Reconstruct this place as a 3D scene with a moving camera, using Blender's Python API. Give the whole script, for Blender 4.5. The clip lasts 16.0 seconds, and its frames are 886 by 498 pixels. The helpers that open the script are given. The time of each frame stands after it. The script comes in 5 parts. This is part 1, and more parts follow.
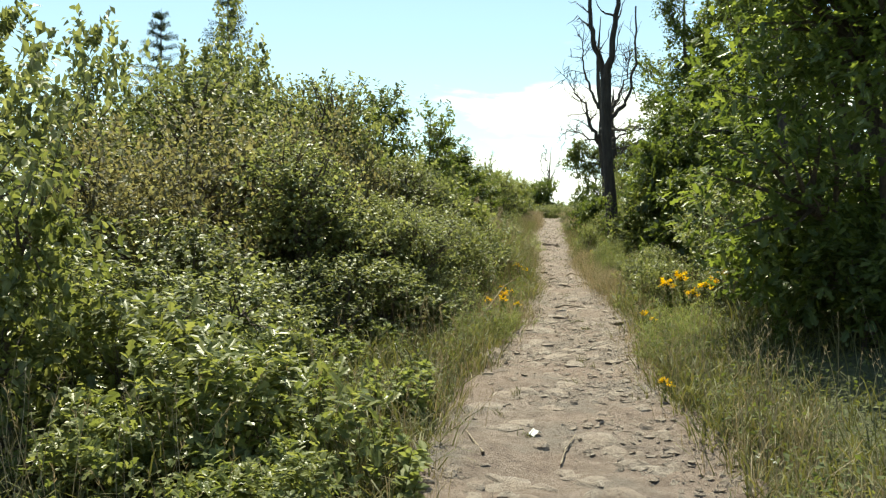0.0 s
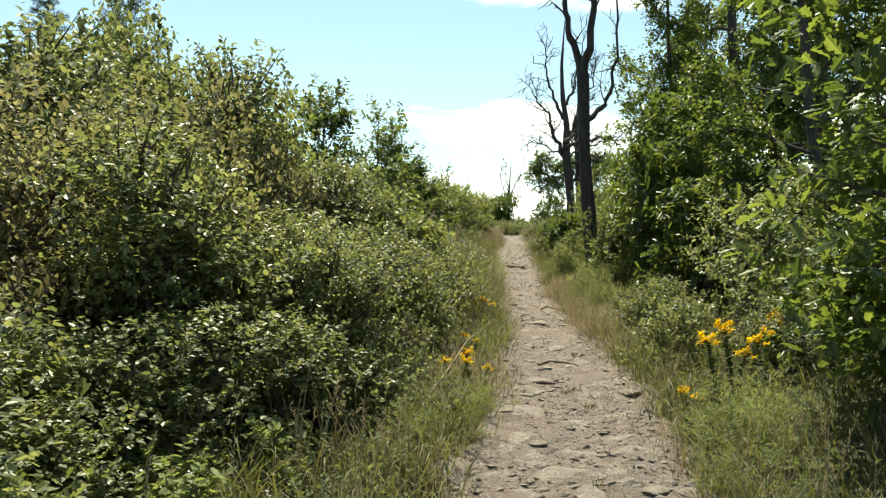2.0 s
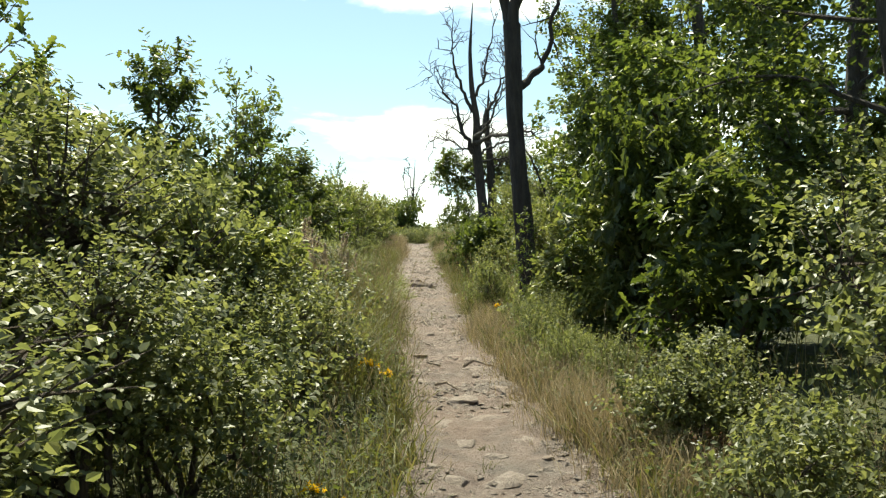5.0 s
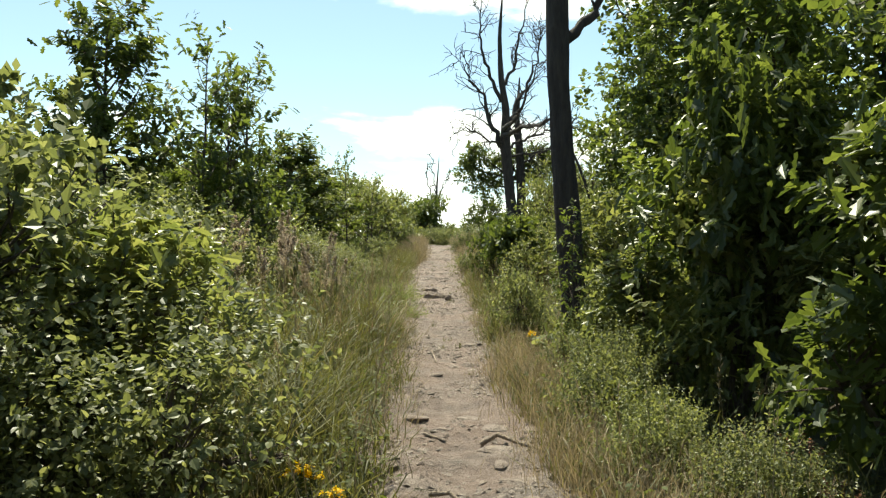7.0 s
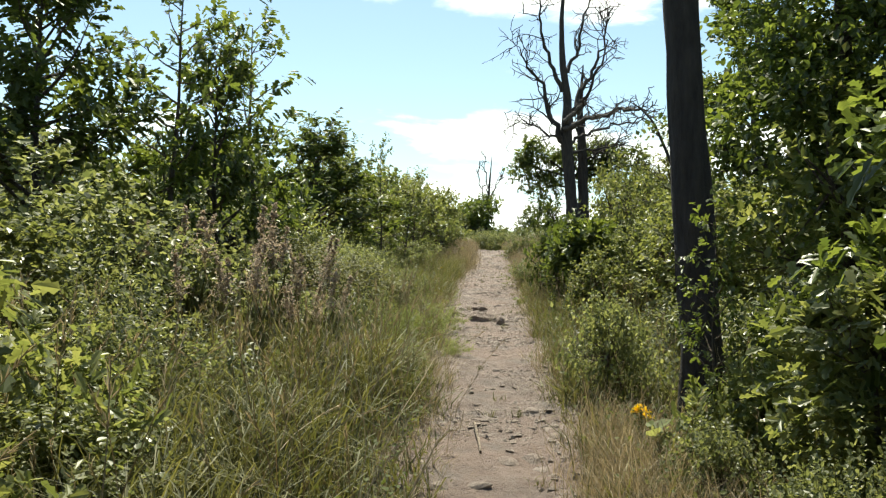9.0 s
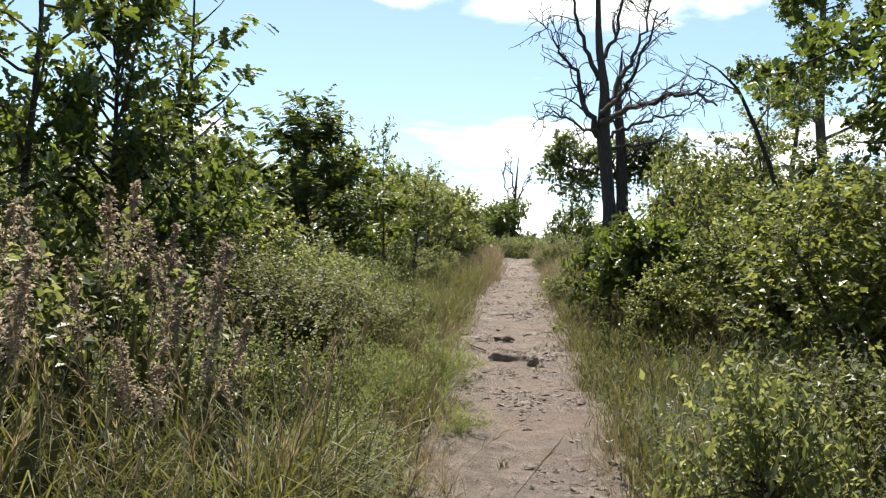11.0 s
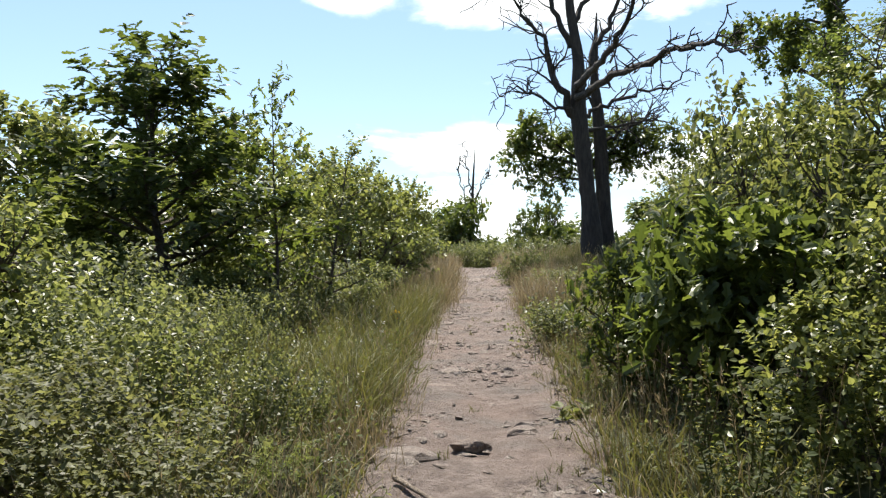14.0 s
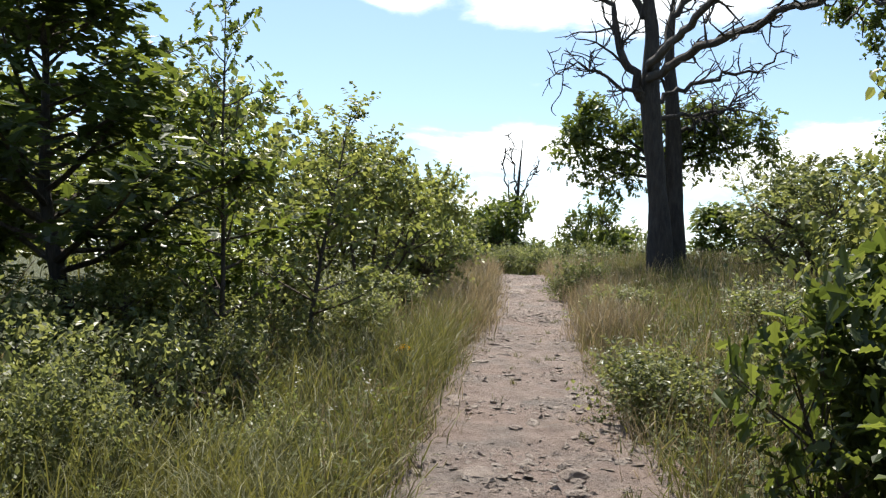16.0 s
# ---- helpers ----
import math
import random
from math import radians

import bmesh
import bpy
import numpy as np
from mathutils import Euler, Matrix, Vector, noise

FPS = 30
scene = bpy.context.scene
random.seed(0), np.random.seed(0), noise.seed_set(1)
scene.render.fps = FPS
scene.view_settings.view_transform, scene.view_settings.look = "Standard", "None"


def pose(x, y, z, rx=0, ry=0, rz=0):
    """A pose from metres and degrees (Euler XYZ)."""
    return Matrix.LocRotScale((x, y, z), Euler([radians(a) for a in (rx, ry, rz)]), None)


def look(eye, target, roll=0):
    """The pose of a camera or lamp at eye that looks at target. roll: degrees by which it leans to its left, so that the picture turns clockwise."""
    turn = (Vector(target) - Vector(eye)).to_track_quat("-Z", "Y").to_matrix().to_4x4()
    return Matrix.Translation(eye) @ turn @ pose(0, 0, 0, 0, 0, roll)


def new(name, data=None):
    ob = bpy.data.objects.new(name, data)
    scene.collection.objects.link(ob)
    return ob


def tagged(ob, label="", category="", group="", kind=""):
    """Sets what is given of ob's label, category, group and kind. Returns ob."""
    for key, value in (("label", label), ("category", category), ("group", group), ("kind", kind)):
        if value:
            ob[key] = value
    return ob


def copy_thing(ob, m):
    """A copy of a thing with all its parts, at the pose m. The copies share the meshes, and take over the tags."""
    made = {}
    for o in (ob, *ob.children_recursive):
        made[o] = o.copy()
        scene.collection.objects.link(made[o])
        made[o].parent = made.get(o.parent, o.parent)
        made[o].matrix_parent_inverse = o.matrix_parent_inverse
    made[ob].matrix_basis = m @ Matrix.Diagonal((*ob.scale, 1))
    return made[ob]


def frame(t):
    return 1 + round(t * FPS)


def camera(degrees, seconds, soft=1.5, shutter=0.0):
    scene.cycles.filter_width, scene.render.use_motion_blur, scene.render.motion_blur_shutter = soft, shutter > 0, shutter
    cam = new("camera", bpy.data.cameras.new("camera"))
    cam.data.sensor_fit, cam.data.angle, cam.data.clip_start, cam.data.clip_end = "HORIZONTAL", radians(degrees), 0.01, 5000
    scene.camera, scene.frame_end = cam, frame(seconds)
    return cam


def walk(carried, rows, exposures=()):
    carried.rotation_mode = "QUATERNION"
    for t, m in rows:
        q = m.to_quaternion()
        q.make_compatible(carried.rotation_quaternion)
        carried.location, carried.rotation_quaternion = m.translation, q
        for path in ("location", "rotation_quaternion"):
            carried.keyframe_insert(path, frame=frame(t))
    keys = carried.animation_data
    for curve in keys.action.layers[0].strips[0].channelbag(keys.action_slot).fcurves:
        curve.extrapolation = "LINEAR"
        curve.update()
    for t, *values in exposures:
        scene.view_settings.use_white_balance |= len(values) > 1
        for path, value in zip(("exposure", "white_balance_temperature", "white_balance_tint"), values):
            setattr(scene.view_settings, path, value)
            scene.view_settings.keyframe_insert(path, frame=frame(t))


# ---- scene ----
cam = camera(54.5, 16.0, soft=1.25)
METRES, EYE, TILT, LEAN, TURN = 24.0, 1.33, 0.0, 0.0, 0.0
ROWS = [
    (0.0, 0.0, 0.0, 0.0, 0.0, 0.0, -0.0),
    (0.5, 0.0013, 0.0303, 0.0014, -1.87, 1.12, 0.59),
    (1.0, 0.0017, 0.0611, 0.0021, -2.7, 1.0, 0.1),
    (1.5, 0.0038, 0.0907, 0.0042, -4.74, 0.58, 0.54),
    (2.0, 0.0064, 0.1225, 0.0071, -2.88, 1.04, -0.02),
    (2.5, 0.007, 0.1549, 0.0093, -3.91, 0.89, 0.04),
    (3.0, 0.0087, 0.1859, 0.0099, -4.95, 1.32, 0.01),
    (3.5, 0.0113, 0.2148, 0.0113, -4.88, 1.4, -0.32),
    (4.0, 0.016, 0.2435, 0.0142, -7.45, 1.0, 0.7),
    (4.5, 0.0232, 0.277, 0.0156, -9.22, 1.39, 0.94),
    (7.0, 0.054, 0.4265, 0.0219, -7.41, 1.5, 0.06),
    (7.5, 0.0581, 0.4574, 0.0227, -6.56, 1.37, -0.71),
    (8.0, 0.0629, 0.4859, 0.0251, -7.22, 1.41, -0.06),
    (8.5, 0.0681, 0.5179, 0.0276, -6.65, 1.64, -0.09),
    (9.0, 0.0701, 0.5506, 0.0285, -3.98, 1.67, -0.87),
    (11.5, 0.0886, 0.7071, 0.0346, -2.27, 2.46, -1.12),
    (12.0, 0.0921, 0.7393, 0.0353, -3.12, 2.8, -1.21),
    (12.5, 0.0959, 0.7705, 0.0381, -2.07, 2.07, -0.78),
    (13.0, 0.0983, 0.8018, 0.0417, -3.99, 1.88, -0.43),
    (13.5, 0.1015, 0.8344, 0.0435, -4.21, 2.73, 1.38),
    (14.0, 0.1047, 0.8651, 0.0447, -5.06, 2.51, 0.9),
    (14.5, 0.1105, 0.8957, 0.0461, -6.56, 2.59, 1.04),
    (15.0, 0.1158, 0.9263, 0.0492, -4.81, 2.54, -0.83),
    (15.5, 0.1175, 0.9576, 0.0519, -2.68, 1.65, -1.9),
    (16.0, 0.1178, 0.9893, 0.0528, -2.44, 2.45, -1.61),
]
walk(cam, [(t, pose(0, 0, EYE, TILT, LEAN, TURN) @ pose(METRES * x, METRES * y, METRES * z, 90 + pitch, roll, yaw)) for t, x, y, z, yaw, pitch, roll in ROWS],
     exposures=[(0.0, 1.09, 7450, -7), (7.0, 1.04, 7350, -4), (9.0, 1.01, 7150, -1), (12.0, 1.0, 6720, 6), (16.0, 0.98, 6620, 7)])

# ---- sky and sun ----
SUN_AZ, SUN_EL = 4.0, 63.0          # degrees left of the way ahead; above the horizon
sun_data = bpy.data.lights.new("sun", "SUN")
sun_data.energy, sun_data.angle, sun_data.color = 5.0, radians(0.5), (1.0, 0.95, 0.86)
sun = new("sun", sun_data)
sun_dir = Vector((-math.sin(radians(SUN_AZ)) * math.cos(radians(SUN_EL)), math.cos(radians(SUN_AZ)) * math.cos(radians(SUN_EL)), math.sin(radians(SUN_EL))))
sun.matrix_world = look(sun_dir * 60, (0, 0, 0))

world = bpy.data.worlds.new("sky")
scene.world = world
world.use_nodes = True
wn, wl = world.node_tree.nodes, world.node_tree.links
wn.clear()


def wnode(kind, **values):
    n = wn.new(kind)
    for k, v in values.items():
        n.inputs[k].default_value = v
    return n


def wmath(op, a, b=None, clamp=False):
    n = wn.new("ShaderNodeMath")
    n.operation, n.use_clamp = op, clamp
    for i, v in enumerate((a, b)):
        if v is None:
            continue
        if isinstance(v, (int, float)):
            n.inputs[i].default_value = v
        else:
            wl.new(v, n.inputs[i])
    return n.outputs[0]


sky = wn.new("ShaderNodeTexSky")
sky.sky_type, sky.sun_disc = "NISHITA", False
sky.sun_elevation, sky.sun_rotation = radians(SUN_EL), radians(-SUN_AZ)
sky.air_density, sky.dust_density, sky.ozone_density = 1.0, 0.5, 2.0
coord = wn.new("ShaderNodeTexCoord")
split = wn.new("ShaderNodeSeparateXYZ")
wl.new(coord.outputs["Generated"], split.inputs[0])
up = wmath("MAXIMUM", split.outputs["Z"], 0.0)
deep = wmath("ADD", up, 0.16)
px = wmath("DIVIDE", split.outputs["X"], deep)
py = wmath("DIVIDE", split.outputs["Y"], deep)
flat = wn.new("ShaderNodeCombineXYZ")
wl.new(px, flat.inputs[0]); wl.new(py, flat.inputs[1])
puffs = wnode("ShaderNodeTexNoise", Scale=1.3, Detail=10.0, Roughness=0.58, Distortion=0.25)
shift = wnode("ShaderNodeMapping", Location=(1.35, 0.4, 0.0))
wl.new(flat.outputs[0], shift.inputs["Vector"]); wl.new(shift.outputs[0], puffs.inputs["Vector"])


def bank(az, el, wide, high):
    """A soft cloud mass round a bearing (degrees right of ahead) and height above the horizon."""
    a = wmath("ARCTAN2", split.outputs["X"], split.outputs["Y"])
    e = wmath("ARCSINE", split.outputs["Z"])
    u = wmath("DIVIDE", wmath("SUBTRACT", a, radians(az)), radians(wide))
    v = wmath("DIVIDE", wmath("SUBTRACT", e, radians(el)), radians(high))
    return wmath("POWER", 2.718, wmath("MULTIPLY", wmath("ADD", wmath("MULTIPLY", u, u), wmath("MULTIPLY", v, v)), -1.0))


mass = wmath("MULTIPLY", puffs.outputs["Fac"], 1.0)
for az, el, wide, high, much in ((13.5, 17.9, 10.5, 3.6, 0.31), (8, 9.8, 7, 1.7, 0.23), (10, 5, 13, 2.8, 0.10), (8, 13.5, 2.4, 0.9, 0.20), (-19, 14.5, 2.0, 0.8, 0.17), (-1, 18.7, 2.2, 0.8, 0.17), (27, 8, 9, 3, 0.12), (-18, 9, 6, 2.0, 0.18), (4, 3, 30, 3, 0.10), (-4, 15, 6, 3.2, -0.16), (-16, 20, 12, 5, -0.14)):
    mass = wmath("ADD", mass, wmath("MULTIPLY", bank(az, el, wide, high), much))
cover = wn.new("ShaderNodeMapRange")
cover.interpolation_type = "SMOOTHSTEP"
cover.inputs["From Min"].default_value, cover.inputs["From Max"].default_value = 0.59, 0.72
wl.new(mass, cover.inputs["Value"])
tint = wn.new("ShaderNodeMix")
tint.data_type = "RGBA"
tint.inputs["B"].default_value = (9.0, 9.3, 9.7, 1)
wl.new(cover.outputs[0], tint.inputs["Factor"]); wl.new(sky.outputs[0], tint.inputs["A"])
ground_glow = wnode("ShaderNodeBackground", Strength=0.099)
wl.new(tint.outputs["Result"], ground_glow.inputs["Color"])
wout = wn.new("ShaderNodeOutputWorld")
wl.new(ground_glow.outputs[0], wout.inputs[0])


# ---- materials ----
def material(name):
    m = bpy.data.materials.new(name)
    m.use_nodes = True
    n, l = m.node_tree.nodes, m.node_tree.links
    return m, n, l, n["Principled BSDF"], n["Material Output"]


def ramp(n, l, fac, stops):
    r = n.new("ShaderNodeValToRGB")
    e = r.color_ramp.elements
    while len(e) < len(stops):
        e.new(0.5)
    for el, (p, c) in zip(e, stops):
        el.position, el.color = p, (*c, 1)
    l.new(fac, r.inputs[0])
    return r.outputs[0]


def noisy(n, l, scale, detail=4, rough=0.55):
    c = n.new("ShaderNodeNewGeometry")
    t = n.new("ShaderNodeTexNoise")
    t.inputs["Scale"].default_value, t.inputs["Detail"].default_value, t.inputs["Roughness"].default_value = scale, detail, rough
    l.new(c.outputs["Position"], t.inputs["Vector"])
    return t.outputs["Fac"]


def mixed(n, l, fac, a, b, blend="MIX"):
    x = n.new("ShaderNodeMix")
    x.data_type, x.blend_type = "RGBA", blend
    for s, v in (("Factor", fac), ("A", a), ("B", b)):
        if isinstance(v, (int, float)):
            x.inputs[s].default_value = v
        elif isinstance(v, tuple):
            x.inputs[s].default_value = (*v, 1)
        else:
            l.new(v, x.inputs[s])
    return x.outputs["Result"]


def bump(n, l, p, height, strength, distance):
    b = n.new("ShaderNodeBump")
    b.inputs["Strength"].default_value, b.inputs["Distance"].default_value = strength, distance
    l.new(height, b.inputs["Height"])
    l.new(b.outputs[0], p.inputs["Normal"])


def leafy(name, dark, mid, light, rough=0.42, through_it=0.57, spec=0.4, passed=(1.0, 0.95, 0.28)):
    """Leaf blade: colour varies leaf by leaf and plant by plant, light passes through."""
    m, n, l, p, out = material(name)
    g = n.new("ShaderNodeNewGeometry")
    o = n.new("ShaderNodeObjectInfo")
    c = ramp(n, l, g.outputs["Random Per Island"], [(0.0, dark), (0.55, mid), (0.97, light)])
    patch = noisy(n, l, 1.3, 3)
    c = mixed(n, l, patch, c, mixed(n, l, 0.45, c, light))
    h = n.new("ShaderNodeHueSaturation")
    s = n.new("ShaderNodeMapRange")
    s.inputs["To Min"].default_value, s.inputs["To Max"].default_value = 0.82, 1.18
    l.new(o.outputs["Random"], s.inputs["Value"]); l.new(s.outputs[0], h.inputs["Value"]); l.new(c, h.inputs["Color"])
    l.new(h.outputs[0], p.inputs["Base Color"])
    p.inputs["Roughness"].default_value, p.inputs["Specular IOR Level"].default_value = rough, spec
    t = n.new("ShaderNodeBsdfTranslucent")
    l.new(mixed(n, l, 0.75, h.outputs[0], passed, "MULTIPLY"), t.inputs["Color"])
    mix = n.new("ShaderNodeMixShader")
    mix.inputs[0].default_value = through_it
    l.new(p.outputs[0], mix.inputs[1]); l.new(t.outputs[0], mix.inputs[2]); l.new(mix.outputs[0], out.inputs[0])
    return m


SHRUB_LEAF = leafy("shrub leaf", (0.062, 0.086, 0.037), (0.142, 0.165, 0.068), (0.275, 0.285, 0.14), rough=0.42, spec=0.5, through_it=0.6, passed=(1.0, 0.96, 0.5))
BRAMBLE_LEAF = leafy("bramble leaf", (0.088, 0.078, 0.04), (0.13, 0.142, 0.058), (0.235, 0.24, 0.115), rough=0.5, spec=0.35, passed=(1.0, 0.96, 0.55))
TAWNY_LEAF = leafy("tawny leaf", (0.11, 0.085, 0.055), (0.18, 0.165, 0.085), (0.28, 0.27, 0.15), rough=0.5, passed=(1.0, 0.94, 0.55))
OAK_LEAF = leafy("oak leaf", (0.042, 0.07, 0.024), (0.087, 0.12, 0.04), (0.178, 0.215, 0.072), rough=0.36, spec=0.5, through_it=0.62)
LIGHT_LEAF = leafy("light leaf", (0.08, 0.112, 0.036), (0.158, 0.185, 0.062), (0.28, 0.29, 0.122), rough=0.36, spec=0.5, through_it=0.6, passed=(1.0, 0.96, 0.46))
HERB_LEAF = leafy("herb leaf", (0.05, 0.07, 0.026), (0.09, 0.115, 0.044), (0.17, 0.185, 0.085), rough=0.6, spec=0.2)
WHITE_PETAL = leafy("white petal", (0.6, 0.6, 0.55), (0.7, 0.7, 0.66), (0.8, 0.8, 0.78), rough=0.6, passed=(1.0, 1.0, 0.95))
RUST_LEAF = leafy("rusty dead leaf", (0.10, 0.05, 0.03), (0.18, 0.09, 0.055), (0.28, 0.16, 0.10), rough=0.7, passed=(1.0, 0.85, 0.6))
NEEDLES = leafy("conifer needle", (0.02, 0.035, 0.015), (0.035, 0.06, 0.025), (0.06, 0.09, 0.035), rough=0.5, through_it=0.15)
FERNY_LEAF = leafy("feathery leaf", (0.115, 0.15, 0.055), (0.20, 0.235, 0.085), (0.31, 0.325, 0.15), rough=0.6, passed=(1.0, 0.96, 0.45))
GREEN_BLADE = leafy("green grass blade", (0.055, 0.062, 0.029), (0.103, 0.108, 0.05), (0.208, 0.195, 0.096), rough=0.55, through_it=0.42, spec=0.22)
DRY_BLADE = leafy("dry grass blade", (0.14, 0.11, 0.062), (0.25, 0.195, 0.118), (0.40, 0.325, 0.21), rough=0.6, through_it=0.35, passed=(1.0, 0.93, 0.75))
PLUME = leafy("grass plume", (0.23, 0.18, 0.135), (0.34, 0.275, 0.21), (0.47, 0.39, 0.31), rough=0.8, passed=(1.0, 0.95, 0.88))
PALE_PETAL = leafy("pale yellow petal", (0.34, 0.32, 0.08), (0.46, 0.43, 0.12), (0.58, 0.54, 0.18), rough=0.6)
PETAL = leafy("yellow petal", (0.62, 0.38, 0.01), (0.78, 0.52, 0.015), (0.85, 0.62, 0.03), rough=0.6)


def bark(name, dark, light, scale):
    m, n, l, p, out = material(name)
    c = n.new("ShaderNodeNewGeometry")
    mp = n.new("ShaderNodeMapping")
    mp.inputs["Scale"].default_value = (1, 1, 0.22)
    l.new(c.outputs["Position"], mp.inputs["Vector"])
    t = n.new("ShaderNodeTexNoise")
    t.inputs["Scale"].default_value, t.inputs["Detail"].default_value, t.inputs["Roughness"].default_value = scale, 8, 0.65
    l.new(mp.outputs[0], t.inputs["Vector"])
    col = ramp(n, l, t.outputs["Fac"], [(0.33, dark), (0.66, light)])
    l.new(mixed(n, l, noisy(n, l, 2.5), col, mixed(n, l, 0.5, col, light)), p.inputs["Base Color"])
    p.inputs["Roughness"].default_value = 0.9
    bump(n, l, p, t.outputs["Fac"], 1.0, 0.06)
    return m


BARK = bark("dark furrowed bark", (0.014, 0.011, 0.009), (0.095, 0.075, 0.062), 22)
DEAD_BARK = bark("weathered dead bark", (0.010, 0.008, 0.0075), (0.058, 0.047, 0.041), 18)
TWIG = bark("twig bark", (0.05, 0.035, 0.025), (0.13, 0.095, 0.07), 60)
STICK = bark("bleached stick", (0.20, 0.15, 0.11), (0.42, 0.34, 0.27), 50)


def earth(name):
    m, n, l, p, out = material(name)
    big, mid, fine = noisy(n, l, 0.8, 4), noisy(n, l, 8, 9, 0.7), noisy(n, l, 60, 6, 0.72)
    c = ramp(n, l, mid, [(0.32, (0.105, 0.076, 0.064)), (0.5, (0.192, 0.145, 0.124)), (0.68, (0.265, 0.212, 0.186))])
    # bare reddish dust where feet fall, greyer grit elsewhere
    c = mixed(n, l, ramp(n, l, big, [(0.42, (0, 0, 0)), (0.62, (0.6, 0.6, 0.6))]), c, (0.212, 0.147, 0.120))
    c = mixed(n, l, ramp(n, l, noisy(n, l, 2.2, 5), [(0.50, (0, 0, 0)), (0.66, (0.6, 0.6, 0.6))]), c, (0.135, 0.122, 0.112))
    c = mixed(n, l, ramp(n, l, fine, [(0.36, (0.85, 0.85, 0.85)), (0.45, (0, 0, 0))]), c, (0.065, 0.048, 0.040))
    c = mixed(n, l, ramp(n, l, fine, [(0.58, (0, 0, 0)), (0.68, (0.6, 0.6, 0.6))]), c, (0.26, 0.225, 0.205))
    l.new(c, p.inputs["Base Color"])
    p.inputs["Roughness"].default_value = 0.95
    add = n.new("ShaderNodeMath")
    add.operation = "ADD"
    l.new(mid, add.inputs[0]); l.new(fine, add.inputs[1])
    bump(n, l, p, add.outputs[0], 0.9, 0.035)
    return m


def turf(name):
    m, n, l, p, out = material(name)
    c = ramp(n, l, noisy(n, l, 14, 6, 0.7), [(0.3, (0.03, 0.032, 0.015)), (0.5, (0.06, 0.06, 0.027)), (0.7, (0.12, 0.105, 0.058))])
    c = mixed(n, l, noisy(n, l, 0.8), c, mixed(n, l, 0.5, c, (0.09, 0.11, 0.035)))
    l.new(c, p.inputs["Base Color"])
    p.inputs["Roughness"].default_value = 1.0
    bump(n, l, p, noisy(n, l, 30, 6, 0.7), 1.0, 0.05)
    return m


def rocky(name, dark, mid, light, dust):
    m, n, l, p, out = material(name)
    c = ramp(n, l, noisy(n, l, 22, 8, 0.65), [(0.3, dark), (0.5, mid), (0.7, light)])
    o = n.new("ShaderNodeObjectInfo")
    c = mixed(n, l, o.outputs["Random"], c, mixed(n, l, 0.45, c, dust))
    c = mixed(n, l, ramp(n, l, noisy(n, l, 5), [(0.5, (0, 0, 0)), (0.62, (0.7, 0.7, 0.7))]), c, dust)
    l.new(c, p.inputs["Base Color"])
    p.inputs["Roughness"].default_value = 0.88
    bump(n, l, p, noisy(n, l, 48, 9, 0.75), 1.0, 0.03)
    return m


EARTH, TURF = earth("trodden stony earth"), turf("thatch and turf")
STONE = rocky("weathered stone", (0.14, 0.11, 0.094), (0.265, 0.218, 0.188), (0.38, 0.325, 0.288), (0.25, 0.19, 0.158))
REDDISH = rocky("reddish brown stone", (0.11, 0.082, 0.068), (0.22, 0.17, 0.143), (0.34, 0.28, 0.24), (0.25, 0.19, 0.16))
PAPER = material("white litter")[0]
PAPER.node_tree.nodes["Principled BSDF"].inputs["Base Color"].default_value = (0.78, 0.78, 0.76, 1)


# ---- mesh helpers ----
def mesh_of(name, groups, mat, smooth=False):
    """One mesh out of (vertices, faces) pairs; the faces of a pair all have one size."""
    me = bpy.data.meshes.new(name)
    nv, sizes, idx, vs = 0, [], [], []
    for v, f in groups:
        v, f = np.asarray(v, float), np.asarray(f, int)
        vs.append(v); idx.append((f + nv).ravel()); sizes.append(np.full(len(f), f.shape[1]))
        nv += len(v)
    vs, idx, sizes = np.concatenate(vs), np.concatenate(idx), np.concatenate(sizes)
    me.vertices.add(len(vs)); me.vertices.foreach_set("co", vs.ravel())
    me.loops.add(len(idx)); me.loops.foreach_set("vertex_index", idx)
    me.polygons.add(len(sizes)); me.polygons.foreach_set("loop_start", np.concatenate([[0], np.cumsum(sizes)[:-1]]))
    me.polygons.foreach_set("use_smooth", np.full(len(sizes), smooth))
    me.update(calc_edges=True)
    me.materials.append(mat)
    return me


def part(name, me, parent, label=""):
    ob = new(name, me)
    ob.parent = parent
    return tagged(ob, label) if label else ob


def tube(points, radii, sides=6):
    """A tapered tube along points."""
    P = np.asarray(points, float)
    R = np.asarray(radii, float)
    T = np.gradient(P, axis=0)
    T /= np.linalg.norm(T, axis=1)[:, None] + 1e-9
    ref = np.where(np.abs(T[:, 2:3]) > 0.9, [[1.0, 0, 0]], [[0, 0, 1.0]])
    U = np.cross(T, ref); U /= np.linalg.norm(U, axis=1)[:, None]
    for i in range(1, len(U)):
        u = U[i - 1] - T[i] * (U[i - 1] @ T[i])
        U[i] = u / (np.linalg.norm(u) + 1e-9)
    W = np.cross(T, U)
    a = np.linspace(0, 2 * np.pi, sides, endpoint=False)
    V = P[:, None] + R[:, None, None] * (np.cos(a)[None, :, None] * U[:, None] + np.sin(a)[None, :, None] * W[:, None])
    F = []
    for i in range(len(P) - 1):
        for k in range(sides):
            q = (k + 1) % sides
            F.append((i * sides + k, i * sides + q, (i + 1) * sides + q, (i + 1) * sides + k))
    return V.reshape(-1, 3), np.array(F)


